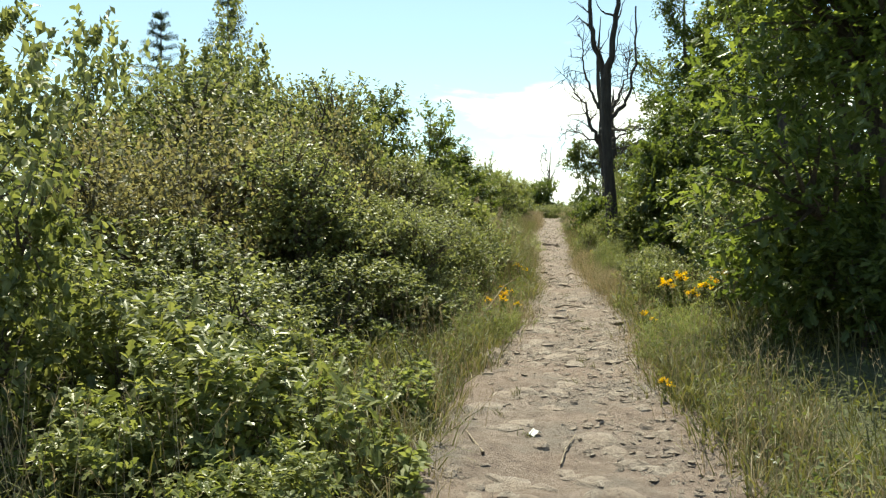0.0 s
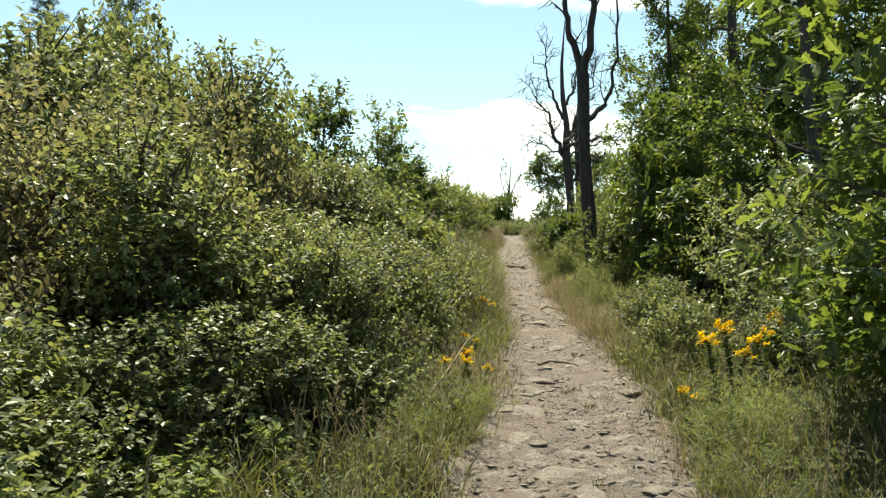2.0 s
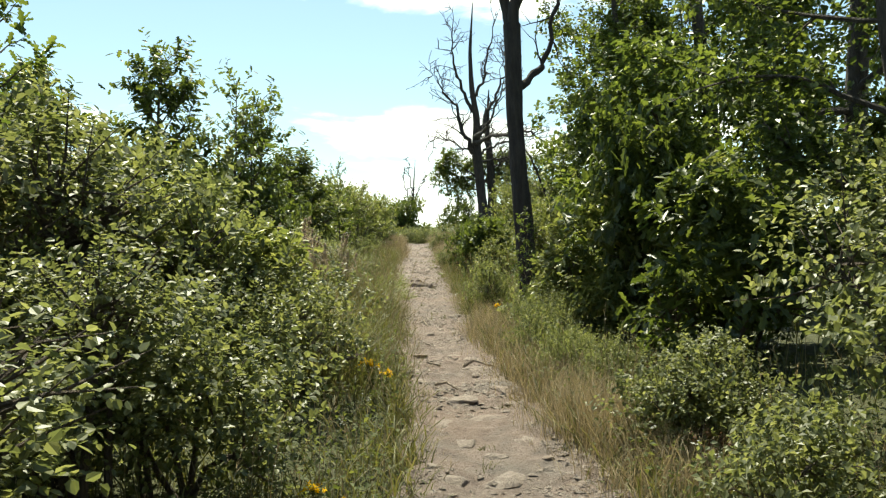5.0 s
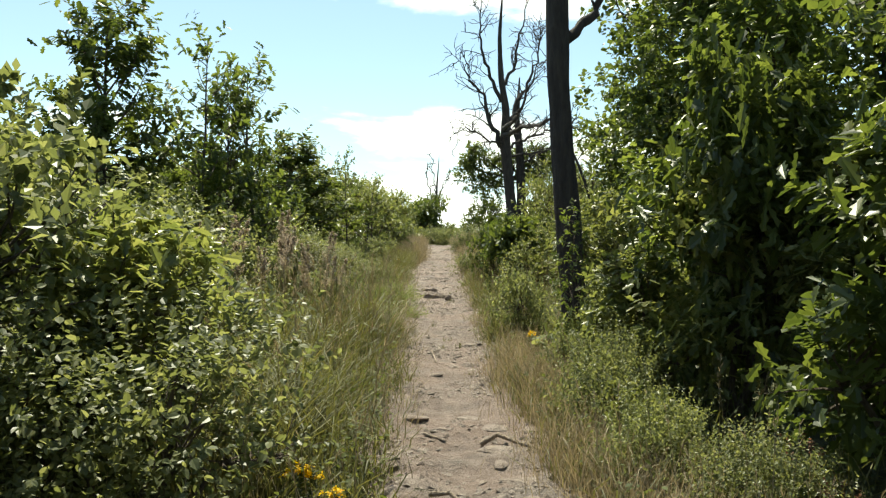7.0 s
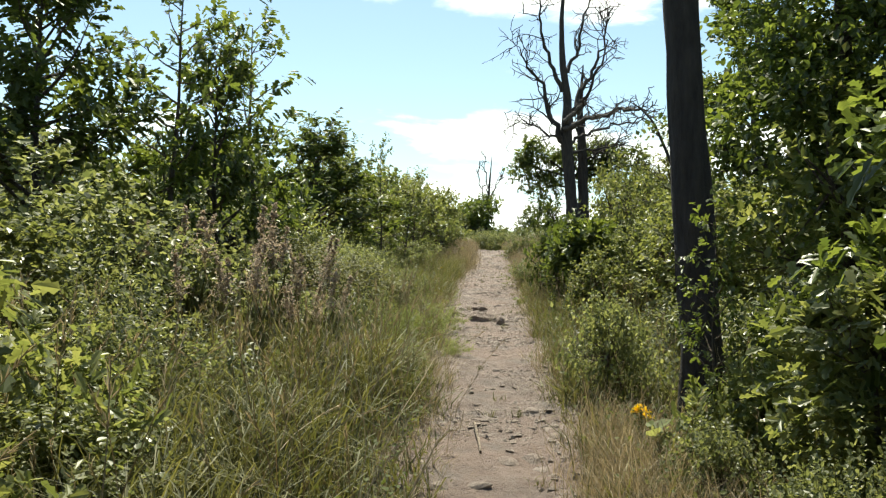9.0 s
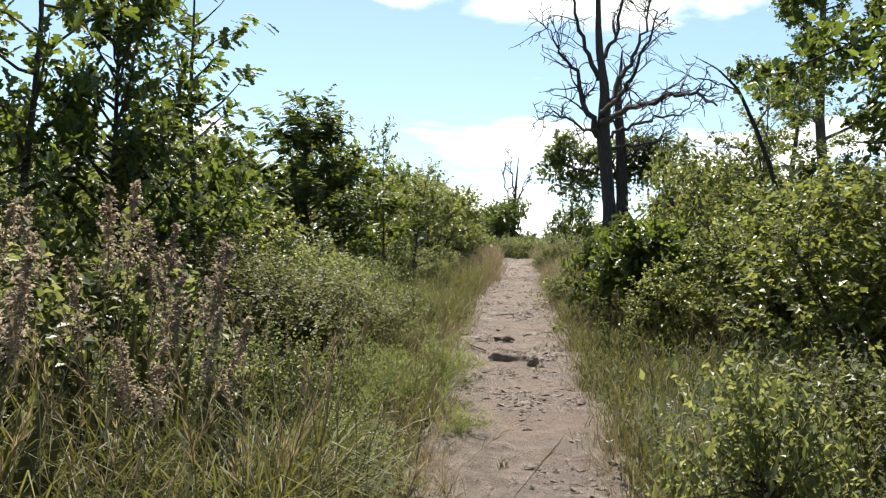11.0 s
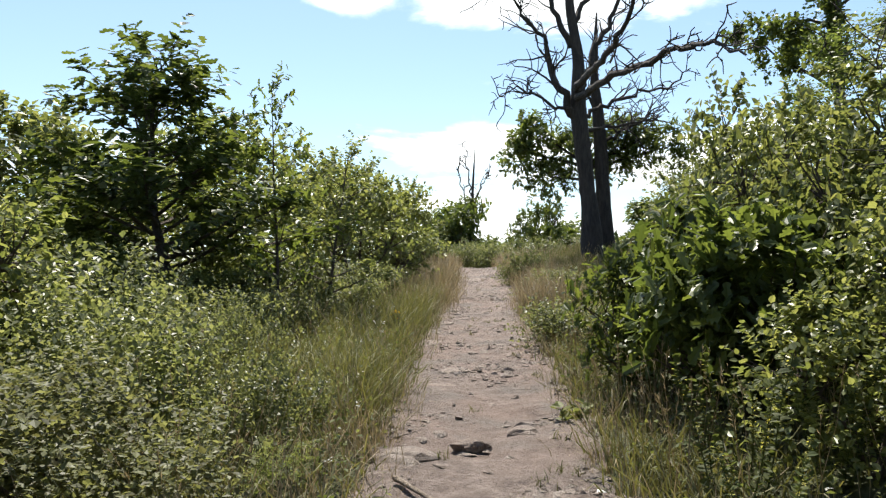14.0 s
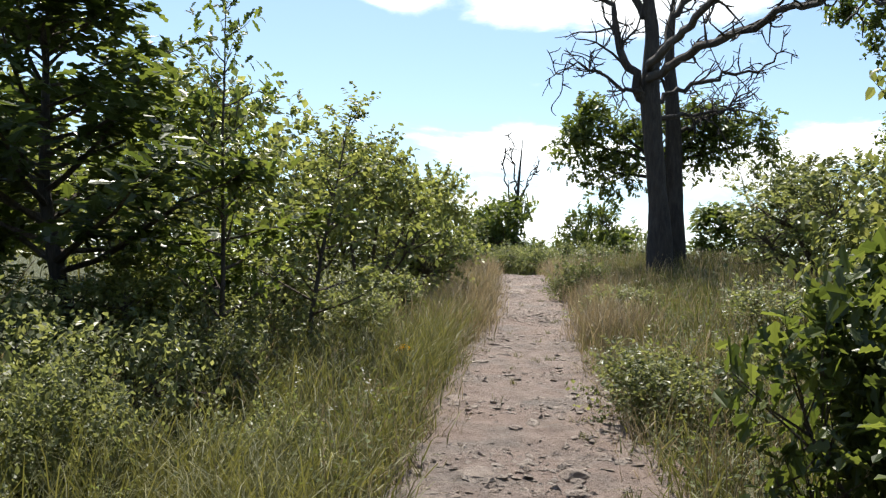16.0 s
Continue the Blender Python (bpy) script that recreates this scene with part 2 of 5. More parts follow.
def wander(rng, start, way, length, steps, crook, lift=0.0):
    """A crooked line that starts at start and goes way."""
    p, d = np.array(start, float), np.array(way, float)
    d /= np.linalg.norm(d)
    out = [p.copy()]
    for _ in range(steps):
        d = d + rng.normal(0, crook, 3) + np.array([0, 0, lift])
        d /= np.linalg.norm(d)
        p = p + d * length / steps
        out.append(p.copy())
    return np.array(out)


OVATE = (np.array([(0, 0, 0), (0.28, 0.33, 0.07), (0.68, 0.28, 0.03), (1, 0, -0.12), (0.68, -0.28, 0.03), (0.28, -0.33, 0.07)]), np.array([(0, 1, 2, 3), (0, 3, 4, 5)]))
RHOMB = (np.array([(0, 0, 0), (0.48, 0.34, 0.08), (1, 0, -0.06), (0.48, -0.34, 0.08)]), np.array([(0, 1, 2), (0, 2, 3)]))
NEEDLE = (np.array([(0, 0, 0), (0.4, 0.05, 0.0), (1, 0, -0.1), (0.4, -0.05, 0.0)]), np.array([(0, 1, 2), (0, 2, 3)]))
half = [(0.24, 0.18), (0.36, 0.09), (0.55, 0.28), (0.68, 0.14), (0.88, 0.22)]
OAK = (np.array([(0, 0, 0), (1.0, 0, -0.12)] + [(x, y, 0.16 * y - 0.10 * x * x) for x, y in half] + [(x, -y, 0.16 * y - 0.10 * x * x) for x, y in half]),
       np.array([[0, 1] + list(range(6, 1, -1)), [0] + list(range(7, 12)) + [1]]))


def leaves(rng, pos, way, normal, size, shape):
    """Leaf blades at pos, pointing way, facing normal."""
    n = len(pos)
    X = way / (np.linalg.norm(way, axis=1)[:, None] + 1e-9)
    N = normal - X * np.sum(normal * X, axis=1)[:, None]
    N /= np.linalg.norm(N, axis=1)[:, None] + 1e-9
    Y = np.cross(N, X)
    tv, tf = shape
    V = pos[:, None] + size[:, None, None] * (tv[None, :, :1] * X[:, None] + tv[None, :, 1:2] * Y[:, None] + tv[None, :, 2:] * N[:, None])
    F = tf[None] + (np.arange(n) * len(tv))[:, None, None]
    return V.reshape(-1, 3), F.reshape(-1, tf.shape[1])


def twig_leaves(rng, base, way, length, count, size, shape, spread=0.9, face_up=1.05):
    """Leaves set along many straight twigs."""
    n = len(base)
    s = np.tile(np.linspace(0.12, 1.0, count), (n, 1)) + rng.uniform(-0.05, 0.05, (n, count))
    p = base[:, None] + way[:, None] * (length[:, None] * s)[:, :, None]
    side = rng.normal(0, 1, (n, count, 3))
    side -= way[:, None] * np.sum(side * way[:, None], axis=2)[:, :, None]
    side /= np.linalg.norm(side, axis=2)[:, :, None] + 1e-9
    d = way[:, None] * 0.55 + side * spread + np.array([0, 0, -0.12])
    nm = np.array([0, 0, face_up]) + rng.normal(0, 0.5, (n, count, 3)) + way[:, None] * 0.3
    z = size * rng.uniform(0.6, 1.15, n * count)
    return leaves(rng, p.reshape(-1, 3), d.reshape(-1, 3), nm.reshape(-1, 3), z, shape)


def lobes_for(rng, radius, height, n, low=0.12, lump_size=(0.17, 0.36)):
    """Centres and radii of the uneven masses that make up a crown."""
    out = []
    for i in range(n):
        a, q = rng.uniform(0, 2 * math.pi), math.sqrt(rng.uniform(0, 1)) * radius * 0.72
        z = height * rng.uniform(low + 0.1, 0.86) * (1 - 0.28 * (q / radius) ** 2)
        out.append((q * math.cos(a), q * math.sin(a), z, rng.uniform(*lump_size) * radius))
    return np.array(out)


def crown_twigs(rng, lobes, n, shell=0.55):
    w = lobes[:, 3] ** 2
    k = rng.choice(len(lobes), n, p=w / w.sum())
    d = rng.normal(0, 1, (n, 3))
    d[:, 2] += 0.42      # leaf sprays sit on the sunny upper side, shade gathers below
    d /= np.linalg.norm(d, axis=1)[:, None]
    r = lobes[k, 3] * rng.uniform(shell, 1.0, n)
    base = lobes[k, :3] + d * r[:, None] * np.array([1, 1, 0.85])
    way = d + rng.normal(0, 0.45, (n, 3)) + np.array([0, 0, 0.45])
    way /= np.linalg.norm(way, axis=1)[:, None]
    return base, way, k


def shrub(name, seed, radius, height, twigs, per_twig, leaf, shape, mat, label, category="shrub", stems=4, lobes=9, low=0.08, sprouts=8, twig=0.24, lump_size=(0.17, 0.36), spurs=14):
    """A bush: crooked stems and one mass of leaves on twigs."""
    rng = np.random.default_rng(seed)
    thing = tagged(new(name), label, category)
    L = lobes_for(rng, radius, height, lobes, low, lump_size)
    base, way, k = crown_twigs(rng, L, twigs)
    base[:, 2] = np.maximum(base[:, 2], 0.05)
    length = rng.uniform(0.6, 1.3, twigs) * twig
    groups = [twig_leaves(rng, base, way, length, per_twig, leaf, shape)]
    # long shoots that stand out of the outline
    top = L[np.argsort(-(L[:, 2] + L[:, 3]))[:max(2, len(L) // 2)]]
    for _ in range(sprouts):
        c = top[rng.integers(len(top))]
        p = wander(rng, c[:3] + np.array([rng.normal(0, 0.5), rng.normal(0, 0.5), 0.7]) * c[3], (rng.normal(0, 0.4), rng.normal(0, 0.4), 1), c[3] * rng.uniform(0.3, 0.8), 7, 0.12)
        dd = np.gradient(p, axis=0)
        dd /= np.linalg.norm(dd, axis=1)[:, None]
        groups.append(twig_leaves(rng, p, dd, np.full(len(p), 0.09), 5, leaf * 0.9, shape))
    part("foliage", mesh_of("foliage", groups, mat), thing)
    twig_tubes = []
    for i in range(stems):
        c = L[i % len(L)]
        a = rng.uniform(0, 6.28)
        line = [np.array([0.12 * radius * math.cos(a), 0.12 * radius * math.sin(a), -0.05])]
        for s in (0.35, 0.7, 1.0):
            line.append(line[0] * (1 - s) + c[:3] * s + rng.normal(0, 0.05 * radius, 3) + np.array([0, 0, 0.1 * math.sin(s * 3.1)]))
        r0 = 0.006 + 0.012 * height
        g = [tube(line, np.linspace(r0, r0 * 0.35, 4), 6)]
        for j in np.flatnonzero(k == i % len(L))[:spurs]:
            s = line[2] + (line[3] - line[2]) * rng.uniform(0, 1)
            e = base[j] + way[j] * length[j]
            g.append(tube([s, (s + e) / 2 + rng.normal(0, 0.04, 3), e], [r0 * 0.4, r0 * 0.25, 0.002], 4))
        part("stem", mesh_of("stem", g, TWIG), thing)
    return thing


# ---- the lie of the land ----
def centre(y):
    """The line of the trodden path."""
    return float(np.interp(y, (-40, -3, 0, 4, 6, 8.4, 9.4, 11.7, 14.2, 16.6, 19.6, 22.5, 24.5, 27.3, 30, 33, 35, 39, 41.3, 46, 60, 90), (-2, -0.13, 0.27, 0.63, 0.81, 1.22, 1.45, 1.77, 1.97, 2.23, 2.55, 2.84, 3.06, 3.38, 3.72, 4.15, 4.55, 5.03, 5.27, 5.75, 6.5, 7)))


def half_width(y):
    return float(np.interp(y, (-5, 4, 8, 12, 16, 18, 20, 24, 28, 33, 40, 50), (0.82, 0.82, 0.67, 0.55, 0.47, 0.48, 0.53, 0.63, 0.66, 0.68, 0.76, 0.66)))


def rise(y):
    if y < 0:
        return max(0.05 * y, -4 + 0.0 * y)
    if y < 42:
        return 0.05 * y + 0.00038 * y * y
    d = min(y - 42, 14)
    return 2.77 + 0.082 * d - 0.012 * d * d - 0.254 * max(0.0, min(y - 56, 60))


def lump(x, y, s):
    return noise.noise(Vector((x * s, y * s, 3.7)))


def land(x, y):
    """Height of the ground beside the path."""
    d = x - centre(y)
    q = abs(d) - half_width(y)
    s = min(max(q / 3.0, 0), 1)
    s = s * s * (3 - 2 * s)
    right = float(np.interp(y, (0, 15, 30, 40, 50), (0.12, 0.25, 0.3, 0.5, 0.3)))
    side = right if d > 0 else 0.15
    dip = 0.10 * max(0.0, 1 - max(q + 0.12, 0) / 0.16) if q < 0.1 else 0
    near = max(0.0, 1 - math.hypot(x, y - 20) / 120)
    return rise(y) + side * s + 0.05 * lump(x, y, 0.9) * s + 0.5 * lump(x, y, 0.11) * s * near - dip


def grid(xs, ys, height):
    V = [(x, y, height(x, y)) for y in ys for x in xs]
    n = len(xs)
    F = [(j * n + i, j * n + i + 1, (j + 1) * n + i + 1, (j + 1) * n + i) for j in range(len(ys) - 1) for i in range(n - 1)]
    return np.array(V), np.array(F)


xs = sorted({*np.round(np.arange(-6, 13, 0.14), 3), *np.round(np.linspace(-30, -6, 20), 3), *np.round(np.linspace(13, 36, 20), 3), -2600, -900, -300, -120, -60, 60, 120, 300, 900, 2600})
ys = sorted({*np.round(np.arange(-4, 56, 0.18), 3), *np.round(np.linspace(-40, -4, 24), 3), *np.round(np.linspace(56, 130, 30), 3), -2600, -900, -300, -100, 200, 400, 900, 2600})
ground = tagged(new("ground", mesh_of("ground", [grid(xs, ys, land)], TURF, True)), "rough hillside ground with thatch and turf", "ground", kind="structure")


def path_height(x, y):
    d = abs(x - centre(y)) - half_width(y) - 0.26 * lump(x, y, 1.3) - 0.12 * lump(x, y, 5)
    edge = max(0.0, d + 0.05)
    rut = -0.02 * math.cos(min(abs(x - centre(y)) / half_width(y), 1.2) * 2.2)
    return rise(y) + 0.012 + rut + 0.030 * lump(x, y, 2.2) + 0.020 * lump(x, y, 6) + 0.034 * max(0.0, lump(x, y, 7.5) - 0.2) + 0.008 * lump(x, y, 15) + 0.004 * lump(x, y, 30) - 0.55 * edge


py_ = np.round(np.arange(-2, 48, 0.038), 3)
offs = np.linspace(-1, 1, 53)
V = [(centre(y) + o * (half_width(y) + 0.36), y) for y in py_ for o in offs]
V = np.array([(x, y, path_height(x, y)) for x, y in V])
n = len(offs)
F = np.array([(j * n + i, j * n + i + 1, (j + 1) * n + i + 1, (j + 1) * n + i) for j in range(len(py_) - 1) for i in range(n - 1)])
tagged(new("path", mesh_of("path", [(V, F)], EARTH, True)), "trodden brown earth footpath strewn with stones", "path", kind="structure")


def place(ob, x, y, scale=1.0, turn=0.0, tall=None, sink=0.0):
    """Stand a thing on the ground at x, y."""
    ob.matrix_basis = Matrix.LocRotScale((x, y, land(x, y) - sink), Euler((0, 0, radians(turn))), (scale, scale, tall or scale))
    return ob


def again(ob, x, y, scale=1.0, turn=0.0, tall=None, sink=0.0):
    m = Matrix.LocRotScale((x, y, land(x, y) - sink), Euler((0, 0, radians(turn))), (scale, scale, tall or scale))
    c = copy_thing(ob, Matrix())
    c.matrix_basis = m
    return c


def stand(protos, rows, rng):
    """Put copies of the prototypes at (x, y, width factor, height factor)."""
    for i, (x, y, s, h) in enumerate(rows):
        p = protos[i % len(protos)]
        t = rng.uniform(0, 360)
        if p.get("used"):
            again(p, x, y, s, t, h)
        else:
            place(p, x, y, s, t, h)
            p["used"] = 1


rnd = random.Random(5)
# ---- thickets ----
SMALL = [shrub("shrub", 10 + i, 1.0, 1.5, 820, 9, 0.054, OVATE, SHRUB_LEAF, "dense small-leaved green thicket shrub beside the path", stems=6, lobes=16, sprouts=7, low=0.12, lump_size=(0.2, 0.4)) for i in range(3)]
PALE = [shrub("shrub", 20 + i, 1.0, 1.7, 460, 10, 0.078, RHOMB, LIGHT_LEAF, "loose light green leafy shrub with thin stems", stems=5, lobes=24, sprouts=9) for i in range(2)]
OAKS = [shrub("oak_shrub", 30 + i, 0.9, 1.6, 400, 7, 0.135, OAK, OAK_LEAF, "dark glossy young oak bush with lobed leaves", "shrub", stems=4, lobes=20, sprouts=6) for i in range(3)]
HAZEL = [shrub("shrub", 50 + i, 0.95, 1.5, 520, 9, 0.07, OVATE, LIGHT_LEAF, "yellow-green broad-leaved shrub with open branches", stems=5, lobes=15, sprouts=6, lump_size=(0.2, 0.42)) for i in range(2)]
THICKET = [shrub("shrub", 24 + i, 1.05, 2.3, 1150, 9, 0.054, OVATE, SHRUB_LEAF, "overhanging small-leaved thicket shrub on bare dark stems", stems=8, lobes=24, low=0.3, sprouts=8, lump_size=(0.2, 0.38), spurs=20) for i in range(2)]
CANOPY = [shrub("oak_shrub", 68 + i, 0.95, 1.45, 380, 8, 0.11, OAK, LIGHT_LEAF, "yellow-green young oak spreading over shaded stems", stems=6, lobes=16, low=0.42, sprouts=6, lump_size=(0.18, 0.36)) for i in range(2)]
LOW = [shrub("shrub", 40 + i, 0.75, 0.6, 480, 9, 0.054, RHOMB, SHRUB_LEAF, "low bramble mound among the grass", stems=5, lobes=24, low=0.0, sprouts=9) for i in range(2)]

MOUND = [shrub("bramble", 46 + i, 1.15, 1.15, 2000, 10, 0.043, RHOMB, BRAMBLE_LEAF, "broad tangled grey-green bramble mound beside the path", stems=4, lobes=44, low=-0.05, sprouts=6, twig=0.2, lump_size=(0.14, 0.26), spurs=0) for i in range(2)]
TAWNY = [shrub("shrub", 54 + i, 1.0, 1.5, 1000, 9, 0.05, RHOMB, TAWNY_LEAF, "tawny small-leaved twiggy thicket shrub", stems=6, lobes=34, sprouts=8) for i in range(2)]
BROAD = [shrub("oak_shrub", 58 + i, 0.8, 0.6, 300, 8, 0.10, OAK, LIGHT_LEAF, "low bright green young oak bush with lobed leaves", stems=4, lobes=20, low=0.0, sprouts=7) for i in range(2)]
YOUNG = [shrub("oak_shrub", 64 + i, 0.7, 1.75, 340, 7, 0.125, OAK, LIGHT_LEAF, "upright bright green young oak with lobed leaves", stems=4, lobes=16, low=0.05, sprouts=6) for i in range(2)]
BUSHY = [shrub("oak_shrub", 66 + i, 0.9, 1.2, 330, 7, 0.155, OAK, OAK_LEAF, "spreading glossy oak bush with large lobed leaves", stems=5, lobes=16, low=0.14, sprouts=8, twig=0.28) for i in range(2)]
BRAMBLE = [shrub("bramble", 44 + i, 0.75, 0.6, 680, 11, 0.036, OVATE, SHRUB_LEAF, "tangled grey-green bramble mound beside the path", stems=5, lobes=30, low=0.0, sprouts=12, spurs=0) for i in range(2)]
FAR = [shrub("shrub", 14 + i, 1.0, 1.5, 520, 9, 0.075, RHOMB, SHRUB_LEAF, "dense green thicket shrub further up the slope", stems=4, lobes=28, sprouts=10) for i in range(2)]
# thicket on the path's west side: x, y, width, height
stand(SMALL, [(-2.5, 6.5, 1.1, 0.85), (0.1, 11.6, 0.75, 0.72), (0.55, 13.6, 0.7, 0.7)], rnd)
stand(THICKET, [(-0.4, 9.0, 0.55, 0.58), (-1.45, 8.6, 0.95, 0.85), (-0.5, 9.7, 0.8, 0.62), (-1.75, 11.1, 1.1, 1.32), (-0.9, 12.2, 1.0, 0.85), (-0.2, 10.9, 0.65, 0.55), (-2.1, 9.6, 1.0, 1.02), (-3.3, 10.6, 1.4, 1.35), (-2.4, 12.8, 1.2, 1.45)], rnd)
stand(CANOPY, [(0.0, 14.5, 0.85, 0.9), (-0.8, 14.3, 0.95, 1.05), (-0.15, 15.6, 0.85, 0.85), (-1.2, 15.6, 1.0, 1.15), (-0.5, 16.7, 0.8, 0.9)], rnd)
stand(FAR, [(-0.4, 14.2, 1.0, 1.2), (-1.7, 15.2, 1.2, 1.65), (-3.8, 14.2, 1.4, 2.4), (-4.8, 12.0, 1.5, 2.5), (-3.2, 17.0, 1.3, 1.7), (-4.6, 9.0, 1.5, 2.2), (-3.6, 5.4, 1.3, 1.3)], rnd)
# (3.95, 16.7) stands for an oak; its lighter leaf colour imitates sunlight on it
stand(HAZEL, [(4.75, 24.3, 0.6, 0.58), (5.3, 24.6, 0.65, 0.68), (5.6, 25.8, 0.8, 1.0), (6.1, 24.9, 0.9, 0.9), (6.1, 28.6, 0.95, 1.4), (5.7, 27.0, 0.8, 1.2), (6.6, 26.5, 1.0, 1.2), (0.15, 25.7, 0.85, 0.8), (-0.9, 25.3, 0.9, 0.85), (3.95, 16.7, 0.55, 0.62), (-2.15, 4.1, 0.7, 0.95), (-1.2, 17.4, 0.9, 0.95), (0.35, 16.1, 0.55, 0.42), (0.0, 17.2, 0.6, 0.42)], rnd)
stand(TAWNY, [(-1.75, 9.3, 1.0, 1.55), (-2.6, 7.6, 1.0, 1.35), (-2.9, 8.4, 1.3, 1.6), (-1.3, 11.4, 0.8, 1.45)], rnd)
stand(SMALL, [(-1.75, 5.6, 0.85, 0.55), (-2.7, 5.2, 1.0, 0.7)], rnd)
stand(MOUND, [(0.75, 22.9, 1.0, 0.68), (-0.1, 23.6, 1.1, 0.72), (1.3, 23.8, 0.8, 0.6), (-0.9, 23.0, 0.9, 0.6)], rnd)
stand(BROAD, [(-0.95, 4.1, 0.85, 0.75), (-1.6, 4.6, 0.95, 0.9), (-1.75, 6.9, 0.8, 0.8), (-2.3, 6.1, 0.9, 1.0), (-1.2, 5.6, 0.6, 0.6), (-1.35, 3.7, 0.6, 0.55), (-0.7, 3.3, 0.5, 0.42), (-0.35, 22.1, 0.7, 0.95), (-0.9, 22.4, 0.8, 1.3),
             (0.5, 15.5, 0.6, 0.7), (0.3, 16.6, 0.75, 0.9),
             (3.5, 17.35, 0.5, 0.75), (2.95, 14.6, 0.35, 0.5)], rnd)
stand(YOUNG, [(3.55, 16.3, 0.62, 0.6), (3.85, 15.5, 0.8, 1.0), (4.5, 14.8, 0.9, 0.95)], rnd)
stand(BUSHY, [(4.6, 25.55, 0.72, 0.92), (5.0, 26.1, 0.72, 1.0), (4.4, 26.4, 0.5, 0.8)], rnd)
stand(LOW, [(-0.1, 9.0, 0.7, 0.8), (0.5, 26.6, 1.2, 1.2), (0.2, 20.5, 1.2, 1.4), (-0.4, 25.2, 1.4, 1.4)], rnd)

stand(FAR, [(-0.4, 19.4, 0.95, 0.75), (-1.4, 20.0, 1.2, 1.0), (-0.3, 20.8, 0.7, 0.7), (-2.6, 22.0, 1.3, 1.2), (-5.5, 21.0, 1.6, 1.5), (-5.0, 25.5, 1.6, 1.5), (-6.5, 31.0, 1.8, 1.7), (-3.0, 34.5, 1.7, 1.6), (-7.5, 26.0, 1.9, 1.8)], rnd)
stand(PALE, [(-0.7, 18.0, 0.8, 0.65), (-0.8, 30.8, 1.2, 0.9), (1.2, 29.6, 0.6, 0.5)], rnd)
stand(LOW, [(1.75, 29.5, 0.7, 0.9), (1.6, 31.2, 0.9, 1.0), (2.2, 31.6, 0.7, 0.8), (2.5, 33.0, 0.8, 0.8), (2.2, 27.6, 0.4, 0.5), (3.2, 16.9, 0.4, 0.55), (4.7, 19.4, 0.9, 1.0), (5.3, 18.9, 1.0, 1.2), (4.5, 20.4, 0.8, 0.8), (3.35, 19.2, 0.6, 1.0)], rnd)
stand(BRAMBLE, [(2.95, 15.2, 0.5, 0.75), (3.2, 15.8, 0.5, 0.8), (2.85, 14.2, 0.4, 0.6), (3.05, 13.5, 0.45, 0.6), (1.5, 26.9, 0.55, 0.8), (1.25, 26.2, 0.6, 0.85), (1.9, 25.2, 0.6, 0.75), (0.6, 16.4, 0.75, 0.8), (0.45, 17.6, 0.85, 1.0), (0.95, 15.4, 0.5, 0.65), (-0.1, 18.2, 0.95, 1.2), (1.0, 25.3, 1.0, 1.1), (1.3, 21.0, 0.6, 0.75), (0.75, 20.5, 0.7, 0.8), (1.75, 20.2, 0.4, 0.5)], rnd)
stand(OAKS, [(-0.7, 30.2, 0.8, 0.7), (1.2, 30.6, 0.6, 0.5)], rnd)
stand(HAZEL, [(0.0, 28.9, 0.85, 0.6), (0.95, 29.1, 0.6, 0.42), (-0.9, 28.8, 0.9, 0.75)], rnd)
stand(LOW, [(0.7, 28.3, 0.8, 0.9), (1.45, 27.7, 0.65, 0.85), (0.9, 27.0, 0.85, 1.0), (1.75, 28.5, 0.5, 0.7)], rnd)
stand(SMALL, [(-2.0, 7.1, 0.8, 0.75), (-0.55, 8.2, 0.75, 0.5), (-1.25, 7.6, 0.8, 0.55), (0.05, 9.4, 0.45, 0.4), (-1.7, 6.6, 0.7, 0.5)], rnd)
stand(LOW, [(5.0, 46.6, 1.2, 1.2), (6.4, 47.4, 1.3, 1.3), (8.0, 46.8, 1.3, 1.2), (3.9, 46.0, 1.2, 1.2), (9.6, 46.5, 1.4, 1.3), (5.6, 48.6, 1.3, 1.5), (7.2, 49.0, 1.3, 1.5)], rnd)
# east side
stand(SMALL, [(3.7, 11.0, 0.95, 0.95), (2.95, 11.9, 0.5, 0.45), (5.5, 13.2, 1.1, 1.2), (3.4, 9.7, 0.6, 0.5), (5.6, 10.8, 1.3, 1.5)], rnd)
# bushes at (3.25, 8.2) and (3.3, 6.6) are added: dark foliage for the big oak's shade
stand(OAKS, [(4.05, 17.85, 0.45, 0.55), (4.05, 15.6, 0.85, 1.45), (4.5, 14.4, 0.65, 0.6), (3.25, 8.2, 0.7, 0.72), (3.3, 6.6, 0.7, 0.6), (4.9, 17.6, 1.0, 1.0), (3.9, 13.6, 0.9, 1.0)], rnd)
stand(PALE, [(6.4, 26.8, 1.0, 0.68), (6.6, 24.4, 1.2, 0.8), (5.4, 23.6, 0.8, 0.7), (7.2, 27.4, 1.2, 0.72), (5.2, 22.0, 1.0, 0.9), (6.2, 20.6, 1.3, 1.3), (5.5, 19.0, 1.3, 1.6)], rnd)
stand(LOW, [(4.5, 28.9, 0.75, 0.75), (2.6, 10.6, 0.7, 0.8), (2.9, 12.0, 0.7, 0.8), (5.5, 34.5, 0.8, 0.6), (6.4, 31.5, 0.9, 0.7), (5.6, 37.4, 0.8, 0.9)], rnd)

